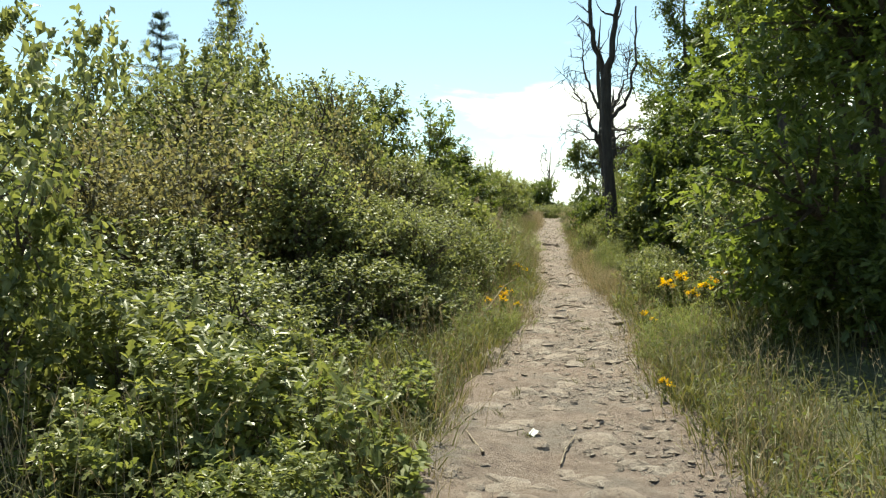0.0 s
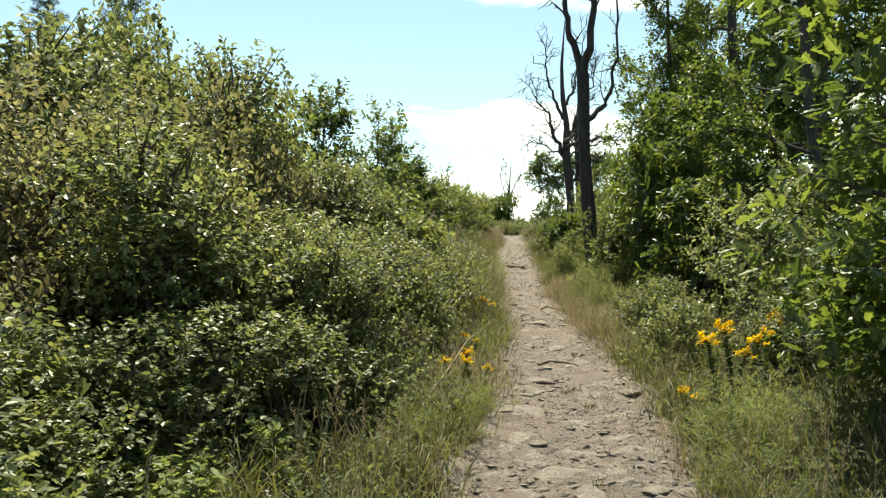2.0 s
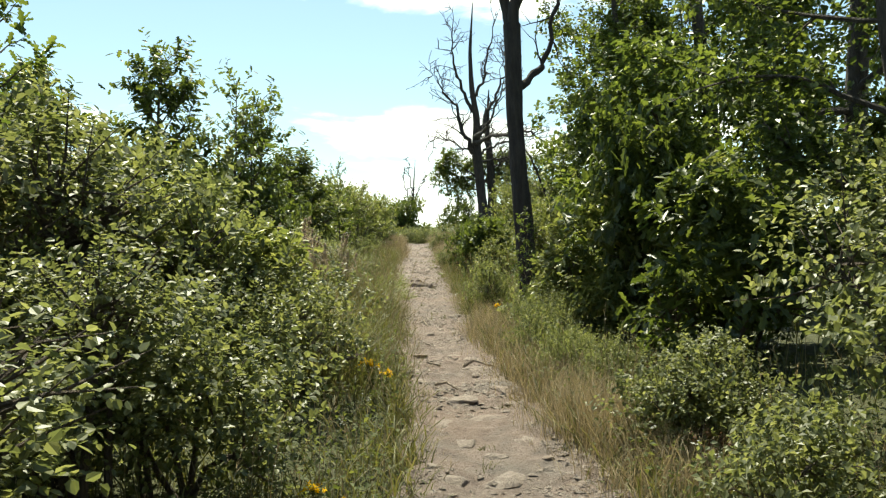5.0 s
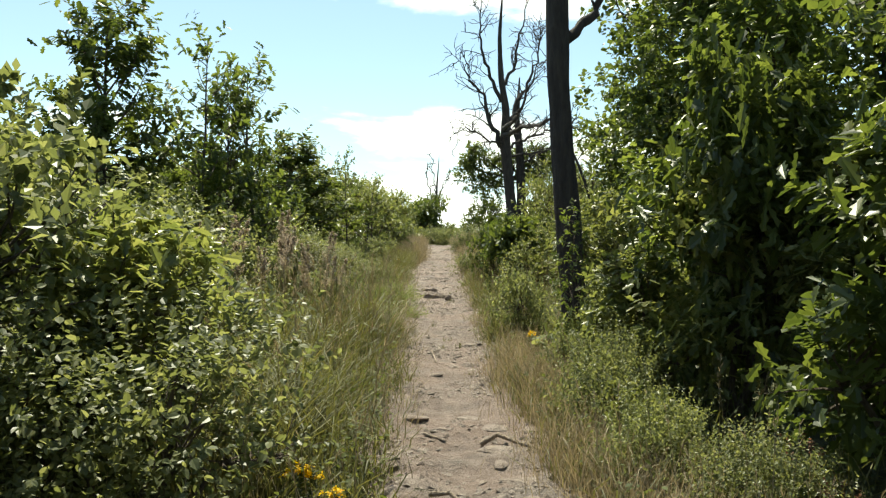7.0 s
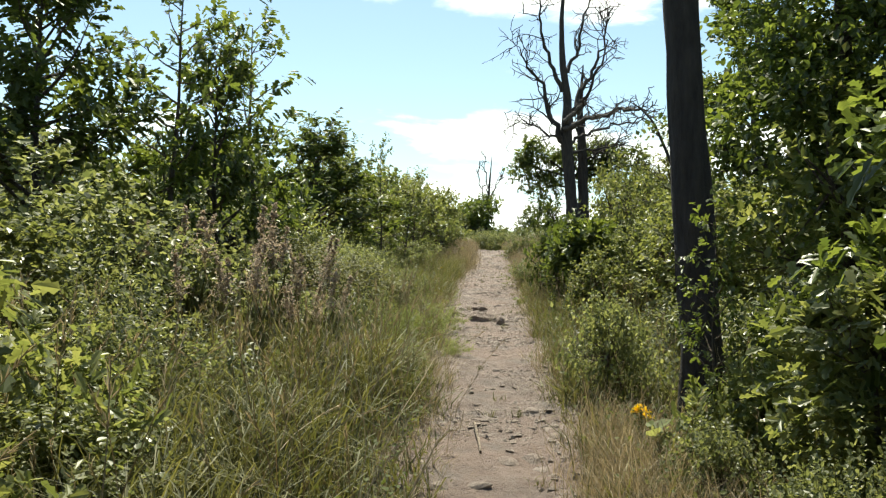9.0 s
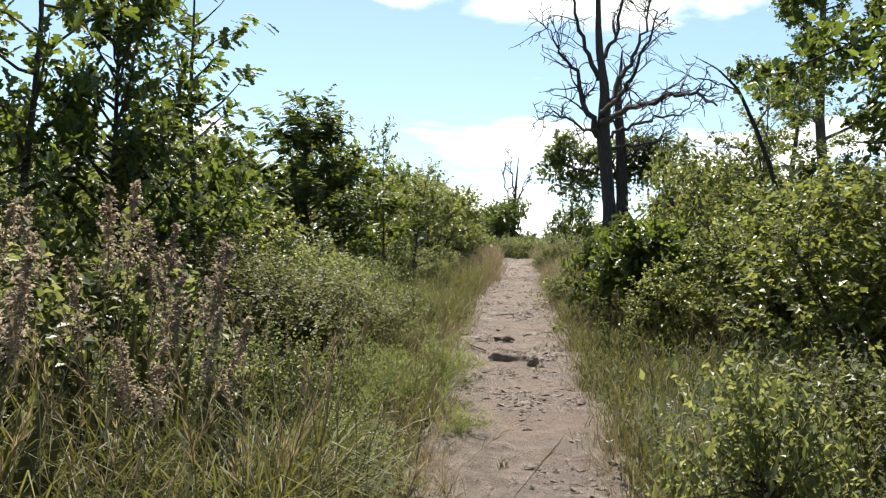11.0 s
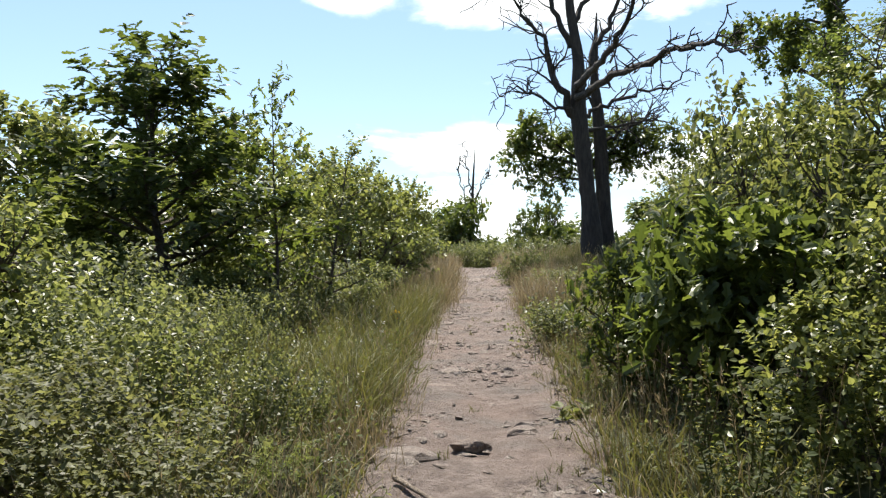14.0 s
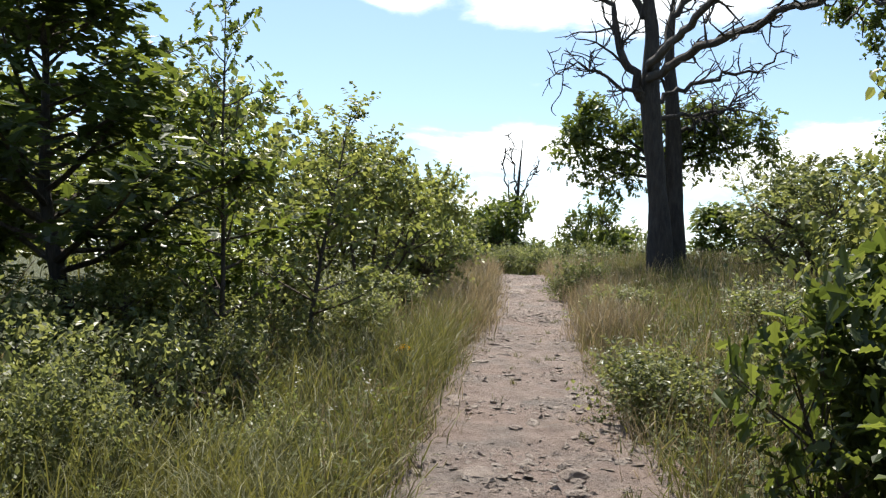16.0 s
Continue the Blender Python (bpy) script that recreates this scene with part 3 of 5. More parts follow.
# oaks and light shrubs further up
stand(OAKS, [(5.9, 50.0, 1.5, 1.75), (5.3, 50.4, 1.2, 1.45), (8.3, 50.0, 1.15, 1.7), (7.1, 51.5, 1.3, 1.0), (4.4, 52.0, 1.6, 1.1), (10.2, 51.0, 1.8, 1.3), (12.5, 49.0, 1.8, 1.4)], rnd)
stand(PALE, [(2.9, 36.0, 1.0, 1.1), (2.4, 34.2, 1.0, 1.2), (1.4, 35.6, 1.3, 1.3), (2.9, 39.5, 1.1, 1.0), (3.6, 42.5, 1.1, 0.9), (0.3, 33.6, 1.5, 1.5), (1.0, 31.6, 1.0, 1.0), (-1.6, 32.0, 1.6, 1.5)], rnd)
stand(FAR, [(-1.6, 26.0, 1.4, 1.2), (-3.0, 24.0, 1.5, 1.4), (-2.2, 29.5, 1.4, 1.2), (-4.0, 28.0, 1.6, 1.6), (9.0, 36.0, 1.5, 1.2), (10.5, 38.5, 1.6, 1.5), (12.5, 36.5, 1.6, 1.5), (8.6, 31.0, 1.4, 0.85), (7.5, 29.6, 1.2, 0.85), (9.2, 28.5, 1.4, 1.0), (1.6, 44.0, 1.6, 1.4), (-1.5, 38, 1.8, 1.6)], rnd)


# ---- trees ----
def sapling(name, seed, height, reach, leaf, shape, mat, label, branches=22, clear=0.15, radius=0.03, per_twig=7, twigs=8):
    """A young tree: one leader, many side limbs with leafy twigs, airy outline."""
    rng = np.random.default_rng(seed)
    thing = tagged(new(name), label, "tree")
    lead = wander(rng, (0, 0, -0.05), (rng.normal(0, 0.03), rng.normal(0, 0.03), 1), height, 14, 0.035, 0.02)
    part("trunk", mesh_of("trunk", [tube(lead, np.linspace(radius, 0.004, 15), 7)], BARK), thing)
    crown = []
    for i in range(branches):
        s = clear + (1 - clear) * (i + rng.uniform(0, 1)) / branches
        o = np.array([np.interp(s, np.linspace(0, 1, 15), lead[:, j]) for j in range(3)])
        a = i * 2.4 + rng.uniform(-0.5, 0.5)
        long = reach * (1.05 - s) ** 0.7 * rng.uniform(0.55, 1.15) + 0.12
        line = wander(rng, o, (math.cos(a), math.sin(a), rng.uniform(0.25, 0.9)), long, 6, 0.12, 0.05)
        part("limb", mesh_of("limb", [tube(line, np.linspace(radius * 0.5 * (1.1 - s) + 0.004, 0.002, 7), 5)], TWIG), thing)
        n = max(3, int(twigs * long / reach))
        q = rng.uniform(0.25, 1, n)
        b = np.array([[np.interp(v, np.linspace(0, 1, 7), line[:, j]) for j in range(3)] for v in q])
        w = rng.normal(0, 0.6, (n, 3)) + (line[-1] - line[0]) / long + np.array([0, 0, 0.25])
        w /= np.linalg.norm(w, axis=1)[:, None]
        crown.append(twig_leaves(rng, b, w, rng.uniform(0.12, 0.34, n), per_twig, leaf, shape))
    part("crown", mesh_of("crown", crown, mat), thing)
    return thing


S1 = sapling("young_oak", 61, 3.4, 0.95, 0.12, OAK, OAK_LEAF, "slender young oak with an airy top", branches=26, radius=0.035, twigs=8)
S2 = sapling("young_oak", 62, 3.2, 1.3, 0.12, OAK, OAK_LEAF, "bushy young oak with dark lobed leaves", branches=50, clear=0.22, radius=0.05, twigs=22)
S3 = sapling("young_tree", 63, 3.0, 0.9, 0.06, OVATE, LIGHT_LEAF, "slim light green young tree in the grass", branches=28, clear=0.2, radius=0.025, twigs=14, per_twig=9)
place(S1, -0.4, 21.6, 1.0, 20)
again(S2, -0.1, 22.7, 0.75, 40, 0.92)
place(S2, 0.6, 29.6, 1.4, 0, 0.84)
place(S3, 2.1, 30.4, 0.95, 0, 0.72)
again(S1, 0.1, 24.3, 1.3, 130, 1.05)
again(S2, -1.5, 21.4, 1.15, 70, 1.12)
again(S1, 1.65, 29.4, 0.6, 200, 0.75)
again(S1, 3.42, 17.6, 0.36, 50, 0.4)
again(S2, -2.9, 19.0, 1.1, 170, 0.95)
again(S3, -4.05, 16.0, 1.1, 30, 1.75)
again(S3, -3.2, 15.0, 1.0, 130, 1.5)
again(S1, -1.2, 13.2, 0.8, 60, 0.85)
again(S2, 4.5, 15.9, 1.0, 250, 0.95)
again(S3, 11.4, 44.0, 1.2, 80, 0.9)
again(S3, 6.5, 27.2, 1.0, 200, 0.85)


def big_tree(name, seed, height, radius, limbs, leaf, shape, mat, label, first=0.25, reach=2.4, twigs=26, lean=(0, 0)):
    """A grown tree: furrowed trunk, limbs with branchlets, leaf sprays."""
    rng = np.random.default_rng(seed)
    thing = tagged(new(name), label, "tree")
    line = wander(rng, (0, 0, -0.1), (lean[0], lean[1], 1), height, 16, 0.04, 0.02)
    part("trunk", mesh_of("trunk", [tube(line, radius * np.linspace(1, 0.12, 17) ** 0.8, 10)], BARK, True), thing)
    crown = []
    for i in range(limbs):
        s = first + (0.97 - first) * (i + rng.uniform(0, 0.8)) / limbs
        o = np.array([np.interp(s, np.linspace(0, 1, 17), line[:, j]) for j in range(3)])
        a = i * 2.4 + rng.uniform(-0.6, 0.6)
        long = reach * rng.uniform(0.65, 1.1) * (1.15 - 0.6 * s)
        limb = wander(rng, o, (math.cos(a), math.sin(a), rng.uniform(0.1, 0.7)), long, 8, 0.16, 0.03)
        bough = part("limb", mesh_of("limb", [tube(limb, np.linspace(radius * 0.42 * (1.1 - s), 0.008, 9), 6)], BARK), thing)
        for _ in range(7):
            f = rng.uniform(0.3, 1)
            b = np.array([np.interp(f, np.linspace(0, 1, 9), limb[:, j]) for j in range(3)])
            way = rng.normal(0, 0.7, 3) + (limb[-1] - limb[0]) / long
            sub = wander(rng, b, way, rng.uniform(0.35, 0.85), 5, 0.18, 0.02)
            part("branch", mesh_of("branch", [tube(sub, np.linspace(0.012, 0.003, 6), 4)], BARK), bough)
            n = twigs
            q = rng.uniform(0.1, 1, n)
            tb = np.array([[np.interp(v, np.linspace(0, 1, 6), sub[:, j]) for j in range(3)] for v in q])
            w = rng.normal(0, 0.8, (n, 3)) + np.array([0, 0, 0.1])
            w /= np.linalg.norm(w, axis=1)[:, None]
            crown.append(twig_leaves(rng, tb, w, rng.uniform(0.12, 0.36, n), 6, leaf, shape))
    part("crown", mesh_of("crown", crown, mat), thing)
    return thing


T1 = shrub("oak_tree", 71, 1.75, 4.8, 2300, 8, 0.125, OAK, OAK_LEAF, "dense dark spreading oak close beside the path", "tree", stems=6, lobes=46, low=-0.08, sprouts=10, twig=0.34, lump_size=(0.24, 0.40))
place(T1, 3.9, 7.3, 1.0, 0)
T4 = shrub("broadleaf_tree", 75, 1.5, 4.6, 1500, 8, 0.085, OVATE, OAK_LEAF, "dense dark broadleaf tree behind the forked trunk", "tree", stems=5, lobes=40, low=0.05, sprouts=14, twig=0.3, lump_size=(0.2, 0.4))
place(T4, 5.7, 20.7, 1.0, 0)
again(T4, 7.4, 18.4, 1.1, 100, 1.15)
T2 = big_tree("broadleaf_tree", 72, 9.0, 0.16, 18, 0.10, RHOMB, OAK_LEAF, "tall dark broadleaf tree behind the shrubs", first=0.12, reach=2.5, twigs=28)
place(T2, 7.5, 20.6, 1.0, 0)
again(T2, 6.3, 15.6, 0.9, 100, 0.9)
T5 = big_tree("broadleaf_tree", 76, 10.5, 0.17, 15, 0.13, RHOMB, OAK_LEAF, "tall broadleaf tree with a high crown beyond the thicket", first=0.30, reach=2.8, twigs=30)
place(T5, 13.1, 38.5, 1.0, 0)
T3 = big_tree("broadleaf_tree", 73, 6.5, 0.10, 16, 0.075, RHOMB, OAK_LEAF, "green broadleaf tree beyond the trunk", first=0.12, reach=1.9, twigs=24)
place(T3, 6.1, 21.0, 1.0, 0)
again(T3, 7.9, 22.8, 0.9, 140, 0.75)
again(T3, 5.4, 13.5, 0.95, 40, 0.9)
again(T3, 9.7, 33.5, 0.95, 200, 0.6)


def limb_of(rng, points, r0, r1, twigs, spread, length, thin=0.004):
    """A bare crooked limb through the points, with dead twigs."""
    P = np.array(points, float)
    s = np.linspace(0, 1, len(P))
    f = np.linspace(0, 1, len(P) * 4)
    line = np.array([np.interp(f, s, P[:, j]) for j in range(3)]).T
    line[1:-1] += rng.normal(0, 0.035, (len(line) - 2, 3))
    main, branches = tube(line, r0 + (r1 - r0) * f, 7), []
    for _ in range(twigs):
        k = rng.integers(len(line) // 4, len(line))
        d = line[k] - line[k - 1]
        d = d / np.linalg.norm(d) + rng.normal(0, spread, 3)
        q = wander(rng, line[k], d, length * rng.uniform(0.4, 1.1), 6, 0.22, 0.03)
        r = (r0 + (r1 - r0) * f[k]) * 0.4
        g = [tube(q, np.linspace(max(r, thin * 1.5), thin, 7), 5)]
        for _ in range(3):
            j = rng.integers(2, 7)
            q2 = wander(rng, q[j], (q[j] - q[j - 1]) * 8 + rng.normal(0, 0.8, 3), length * rng.uniform(0.2, 0.5), 4, 0.25)
            g.append(tube(q2, np.linspace(max(r * 0.45, thin * 1.3), thin * 0.8, 5), 4))
        branches.append(g)
    return main, branches


def dead_tree(name, seed, trunk, radii, limbs, label, thin=0.004):
    rng = np.random.default_rng(seed)
    thing = tagged(new(name), label, "tree")
    P = np.array(trunk, float)
    f = np.linspace(0, 1, len(P) * 12)
    line = np.array([np.interp(f, np.linspace(0, 1, len(P)), P[:, j]) for j in range(3)]).T
    for _ in range(8):
        line[1:-1] = (line[:-2] + line[1:-1] * 2 + line[2:]) / 4
    rad = np.interp(f, np.linspace(0, 1, len(radii)), radii)
    v, q = tube(line, rad, 24)
    # furrowed, knotty bark
    axis = np.repeat(line, 24, 0)
    out = v - axis
    for i in range(len(v)):
        d = out[i] / (np.linalg.norm(out[i]) + 1e-9)
        a = noise.noise(Vector((d[0] * 4.5, d[1] * 4.5, v[i][2] * 1.1 + seed)))
        k = noise.noise(Vector((d[0] * 1.3, d[1] * 1.3, v[i][2] * 2.2 + seed)))
        out[i] *= 1 + 0.16 * abs(a) - 0.05 + 0.10 * k
    v = axis + out
    part("trunk", mesh_of("trunk", [(v, q)], DEAD_BARK, True), thing)
    for pts, r0, r1, tw, ln in limbs:
        main, branches = limb_of(rng, pts, r0, r1, tw, 0.7, ln, thin)
        limb = part("limb", mesh_of("limb", [main], DEAD_BARK, True), thing)
        for g in branches:
            part("branch", mesh_of("branch", g, DEAD_BARK, True), limb)
    return thing


# forked dark trunk by the path
D1 = dead_tree("forked_tree", 81, [(0.05, 0, -0.2), (0, 0, 0.6), (-0.1, 0, 1.6), (-0.22, 0, 2.8), (-0.24, 0, 4.1)], (0.26, 0.19, 0.18, 0.165, 0.17),
               [([(-0.24, 0, 4.0), (-0.42, 0.1, 4.5), (-0.68, 0.1, 5.2), (-0.75, 0.2, 6.4), (-0.6, 0.3, 8.2)], 0.12, 0.03, 8, 1.0),
                ([(-0.24, 0, 4.0), (-0.05, -0.1, 4.7), (0.1, -0.1, 5.6), (0.3, 0, 6.8), (0.3, 0.1, 8.6)], 0.13, 0.03, 8, 1.0),
                ([(-0.2, 0, 3.2), (0.15, 0.1, 3.35), (0.5, 0.2, 3.7), (0.75, 0.2, 4.5), (0.8, 0.3, 5.8)], 0.075, 0.025, 5, 0.9)],
               "dark forked tree trunk rising beside the path")
place(D1, 3.64, 18.4, 0.66, 0, 0.95)

# pair of half-dead oaks on the crest
D2 = dead_tree("dead_tree", 82, [(0, 0, -0.3), (-0.05, 0, 1.2), (-0.2, 0, 2.6), (-0.28, 0, 3.4), (-0.24, 0, 4.6), (-0.42, 0, 5.8), (-0.45, 0.1, 7.2), (-0.3, 0.1, 9.2)], (0.30, 0.19, 0.175, 0.19, 0.13, 0.10, 0.07, 0.015),
               [([(-0.3, 0, 3.1), (-0.6, -0.1, 3.7), (-0.9, 0, 4.4), (-1.0, 0.1, 5.1), (-1.5, 0.1, 5.7), (-1.9, 0, 6.3)], 0.11, 0.012, 28, 1.1),
                ([(-0.3, 0, 3.7), (-0.38, -1.6, 3.55), (-0.3, -3.2, 3.5), (-0.28, -4.7, 3.3), (-0.12, -6.0, 3.2), (0, -7.0, 2.98), (0.15, -7.7, 2.62)], 0.09, 0.018, 22, 0.6),
                ([(-0.3, 0, 3.9), (-0.6, -1.9, 3.75), (-0.85, -3.8, 3.5), (-1.05, -5.7, 3.4), (-0.95, -6.5, 3.9), (-0.8, -7.0, 4.6)], 0.09, 0.014, 14, 0.6),
                ([(-0.2, 0, 3.3), (0.4, 0.1, 3.6), (1.2, 0.2, 3.9), (2.0, 0.3, 4.1), (2.5, 0.3, 4.5)], 0.06, 0.012, 18, 0.7),
                ([(-0.2, 0, 2.9), (0.4, 0.2, 3.1), (1.2, 0.3, 3.2), (1.9, 0.2, 3.7)], 0.06, 0.010, 20, 0.8),
                ([(-0.3, 0, 3.9), (0.1, 0, 4.7), (0.5, 0.1, 5.5), (0.9, 0, 6.4), (1.0, 0, 7.6)], 0.10, 0.012, 26, 1.0),
                ([(-0.4, 0, 4.9), (-0.8, 0.1, 5.8), (-1.2, 0, 7.0), (-1.1, 0, 8.4)], 0.08, 0.015, 16, 1.0),
                ([(-0.3, 0, 3.4), (-0.9, -0.3, 3.5), (-1.7, -0.3, 3.9), (-2.1, -0.2, 3.7)], 0.05, 0.01, 18, 0.8),
                ([(-0.4, 0, 5.4), (0.1, 0.2, 6.2), (0.3, 0.2, 7.4), (0.7, 0.2, 8.8)], 0.07, 0.012, 14, 0.9)],
               "large half-dead oak with bare crooked limbs on the crest", 0.009)
place(D2, 7.62, 39.8, 1.0, 0)
D3 = dead_tree("dead_tree", 83, [(0, 0, -0.3), (-0.05, 0, 1.5), (-0.1, 0, 3.0), (-0.2, 0, 4.2), (-0.1, 0, 5.8)], (0.24, 0.17, 0.15, 0.10, 0.02),
               [([(-0.1, 0, 2.6), (0.5, 0, 3.0), (1.2, 0.2, 3.3), (1.8, 0.3, 3.2)], 0.05, 0.01, 8, 0.7),
                ([(-0.1, 0, 3.0), (-0.4, 0.1, 4.0), (-0.6, 0.1, 5.0)], 0.05, 0.01, 7, 0.7)],
               "slimmer dark dead oak beside the large one", 0.009)
place(D3, 8.15, 40.6, 1.0, 0)


def spray(name, seed, blobs, count, leaf, label):
    """Leaf sprays that live on the half-dead oaks' lower limbs."""
    rng = np.random.default_rng(seed)
    thing = tagged(new(name), label, "tree")
    L = np.array(blobs, float)
    b, w, k = crown_twigs(rng, L, count, 0.2)
    part("crown", mesh_of("crown", [twig_leaves(rng, b, w, rng.uniform(0.15, 0.4, count), 7, leaf, OAK)], OAK_LEAF), thing)
    g = []
    for c in L:
        g.append(tube(wander(rng, (0, 0, min(c[2], 2.2)), (c[0], c[1], max(c[2] - 2.0, 0.05)), float(np.linalg.norm(c[:3] - np.array([0, 0, min(c[2], 2.2)]))), 7, 0.05), np.linspace(0.05, 0.01, 8), 5))
    g.append(tube([(0, 0, -0.2), (0.02, 0, 1.0), (0, 0, 2.4)], [0.12, 0.1, 0.06], 8))
    part("trunk", mesh_of("trunk", g, DEAD_BARK), thing)
    return thing


SP = spray("oak_tree", 84, [(-0.9, 0, 1.9, 0.5), (-1.6, 0.1, 2.4, 0.5), (-1.3, 0, 3.0, 0.4), (-0.4, 0.2, 2.6, 0.5), (0.7, 0.2, 2.3, 0.55), (1.3, 0, 2.6, 0.5), (2.0, 0, 2.9, 0.35), (2.4, 0.1, 2.4, 0.28), (0.3, 0.3, 3.0, 0.4), (1.0, 0.2, 3.1, 0.35)], 1000, 0.15,
           "leafy oak regrowth between the dead trunks")
place(SP, 7.8, 40.9, 1.0, 0)

# thin dead stem that leans over the east thicket, and the snag on the crest
D4 = dead_tree("dead_sapling", 85, [(0, 0, -0.1), (-0.1, 0, 0.5), (-0.16, 0, 0.9), (-0.32, 0, 1.5), (-0.49, 0, 1.93), (-0.67, 0, 2.32), (-0.89, 0, 2.53), (-1.15, 0, 2.66)], (0.034, 0.03, 0.028, 0.025, 0.022, 0.016, 0.009, 0.003),
               [([(-0.67, 0, 2.3), (-1.0, 0.1, 2.48), (-1.25, 0.1, 2.42), (-1.45, 0.1, 2.25)], 0.010, 0.002, 9, 0.45), ([(-0.49, 0, 1.93), (-0.2, -0.1, 2.2), (0.1, -0.1, 2.4), (0.4, -0.1, 2.6)], 0.010, 0.002, 7, 0.45),
                ([(-0.32, 0, 1.5), (-0.7, 0.1, 1.75), (-1.1, 0.1, 1.72)], 0.009, 0.002, 8, 0.4), ([(-0.2, 0, 1.0), (-0.5, 0.1, 1.2), (-0.8, 0.1, 1.15)], 0.008, 0.002, 6, 0.35)],
               "thin bare leaning stem with arching dead twigs", 0.0025)
place(D4, 6.1, 25.0, 1.0, 0)
D5 = dead_tree("snag", 86, [(0, 0, -0.2), (0.05, 0, 1.5), (0.1, 0, 2.8), (0.2, 0, 4.0)], (0.08, 0.06, 0.04, 0.006),
               [([(0.05, 0, 1.6), (-0.2, 0, 2.4), (-0.35, 0, 3.4)], 0.04, 0.012, 6, 0.6), ([(0.08, 0, 1.9), (0.35, 0, 2.7), (0.55, 0, 3.1)], 0.035, 0.01, 6, 0.6), ([(0.08, 0, 2.2), (0.0, 0.1, 3.0), (-0.05, 0.1, 3.9)], 0.035, 0.01, 5, 0.5)],
               "bare grey snag standing behind the crest bush", 0.010)
place(D5, 6.15, 50.6, 1.1, 0, 1.22)

def conifer(seed, height, label):
    """A young spruce: whorls of drooping needle boughs."""
    rng = np.random.default_rng(seed)
    thing = tagged(new("spruce"), label, "tree")
    part("trunk", mesh_of("trunk", [tube([(0, 0, -0.1), (0, 0, height * 0.5), (0, 0, height)], [0.07, 0.04, 0.006], 7)], BARK), thing)
    crown = []
    for z in np.arange(height * 0.12, height, 0.22):
        for _ in range(7):
            a = rng.uniform(0, 6.28)
            long = 0.32 * (height - z) + 0.08
            line = wander(rng, (0, 0, z), (math.cos(a), math.sin(a), 0.25), long, 6, 0.05, -0.01)
            d = np.gradient(line, axis=0)
            d /= np.linalg.norm(d, axis=1)[:, None]
            crown.append(twig_leaves(rng, line, d, np.full(7, long / 5), 16, 0.09, NEEDLE))
    part("crown", mesh_of("crown", crown, NEEDLES), thing)
    return thing


SPRUCE = place(conifer(91, 5.2, "dark young spruce behind the thicket"), -5.9, 18.0)
again(SPRUCE, -4.5, 18.0, 1.0, 70, 1.1)

# ---- grass ----
def blade_mesh(name, rng, x, y, height, width, lean, mat, on=land):
    """Arching blades, three bends each."""
    n = len(x)
    z = np.array([on(a, b) for a, b in zip(x, y)])
    a, b = rng.uniform(0, 2 * np.pi, n), rng.uniform(0, 2 * np.pi, n)
    side = np.stack([np.cos(a), np.sin(a), 0 * a], 1) * width[:, None] / 2
    tilt = np.stack([np.cos(b), np.sin(b), 0 * b], 1) * (lean * height)[:, None]
    o = np.stack([x, y, z - 0.02], 1)
    rows = []
    for s, w in ((0.0, 0.8), (0.45, 1.0), (0.78, 0.7)):
        c = o + tilt * s ** 2.2
        c[:, 2] += height * (s - 0.42 * lean * s ** 3)
        rows += [c - side * w, c + side * w]
    tip = o + tilt
    tip[:, 2] += height * (1 - 0.55 * lean)
    V = np.stack(rows + [tip], 1).reshape(-1, 3)
    k = (np.arange(n) * 7)[:, None]
    Q = np.concatenate([np.array([[0, 1, 3, 2]]) + k, np.array([[2, 3, 5, 4]]) + k])
    T = np.array([[4, 5, 6]]) + k
    me = bpy.data.meshes.new(name)
    idx = np.concatenate([Q.ravel(), T.ravel()])
    start = np.concatenate([np.arange(len(Q)) * 4, len(Q) * 4 + np.arange(len(T)) * 3])
    me.vertices.add(len(V)); me.vertices.foreach_set("co", V.ravel())
    me.loops.add(len(idx)); me.loops.foreach_set("vertex_index", idx)
    me.polygons.add(len(start)); me.polygons.foreach_set("loop_start", start)
    me.update(calc_edges=True)
    me.materials.append(mat)
    return me


def verge(rng, n, y0, y1, near, far, sides=(-1, 1), clump=0.13, seed_=1.0):
    """Tufted positions beside the path, between near and far from its edge."""
    t = n // 7
    ty = rng.uniform(y0, y1, t)
    s = rng.choice(sides, t)
    off = near + (far - near) * rng.uniform(0, 1, t) ** 1.5
    tx = np.array([centre(v) + q * (half_width(v) + o) for v, q, o in zip(ty, s, off)])
    # patches: tufts stand thick in some places and thin out in others
    w = np.array([0.15 + max(0.0, 0.5 + 1.3 * noise.noise(Vector((a * 0.9, q * 0.9, seed_)))) for a, q in zip(tx, ty)])
    k = rng.choice(t, n, p=w / w.sum())
    return tx[k] + rng.normal(0, clump * 0.45, n), ty[k] + rng.normal(0, clump * 0.45, n)


gr = np.random.default_rng(9)
x, y = verge(gr, 64000, 0.5, 46, -0.07, 1.9)
green = tagged(new("grass", blade_mesh("grass", gr, x, y, gr.uniform(0.10, 0.40, len(x)), gr.uniform(0.005, 0.010, len(x)), gr.uniform(0.2, 0.9, len(x)), GREEN_BLADE)), "rough green grass along the verges", "grass", kind="stuff")
x, y = verge(gr, 24000, 2, 46, -0.14, 0.55, seed_=7.3)
dry = tagged(new("dry_grass", blade_mesh("dry_grass", gr, x, y, gr.uniform(0.12, 0.40, len(x)), gr.uniform(0.002, 0.005, len(x)), gr.uniform(0.1, 0.8, len(x)), DRY_BLADE)), "straw-coloured dry grass at the path's edges", "grass", kind="stuff")
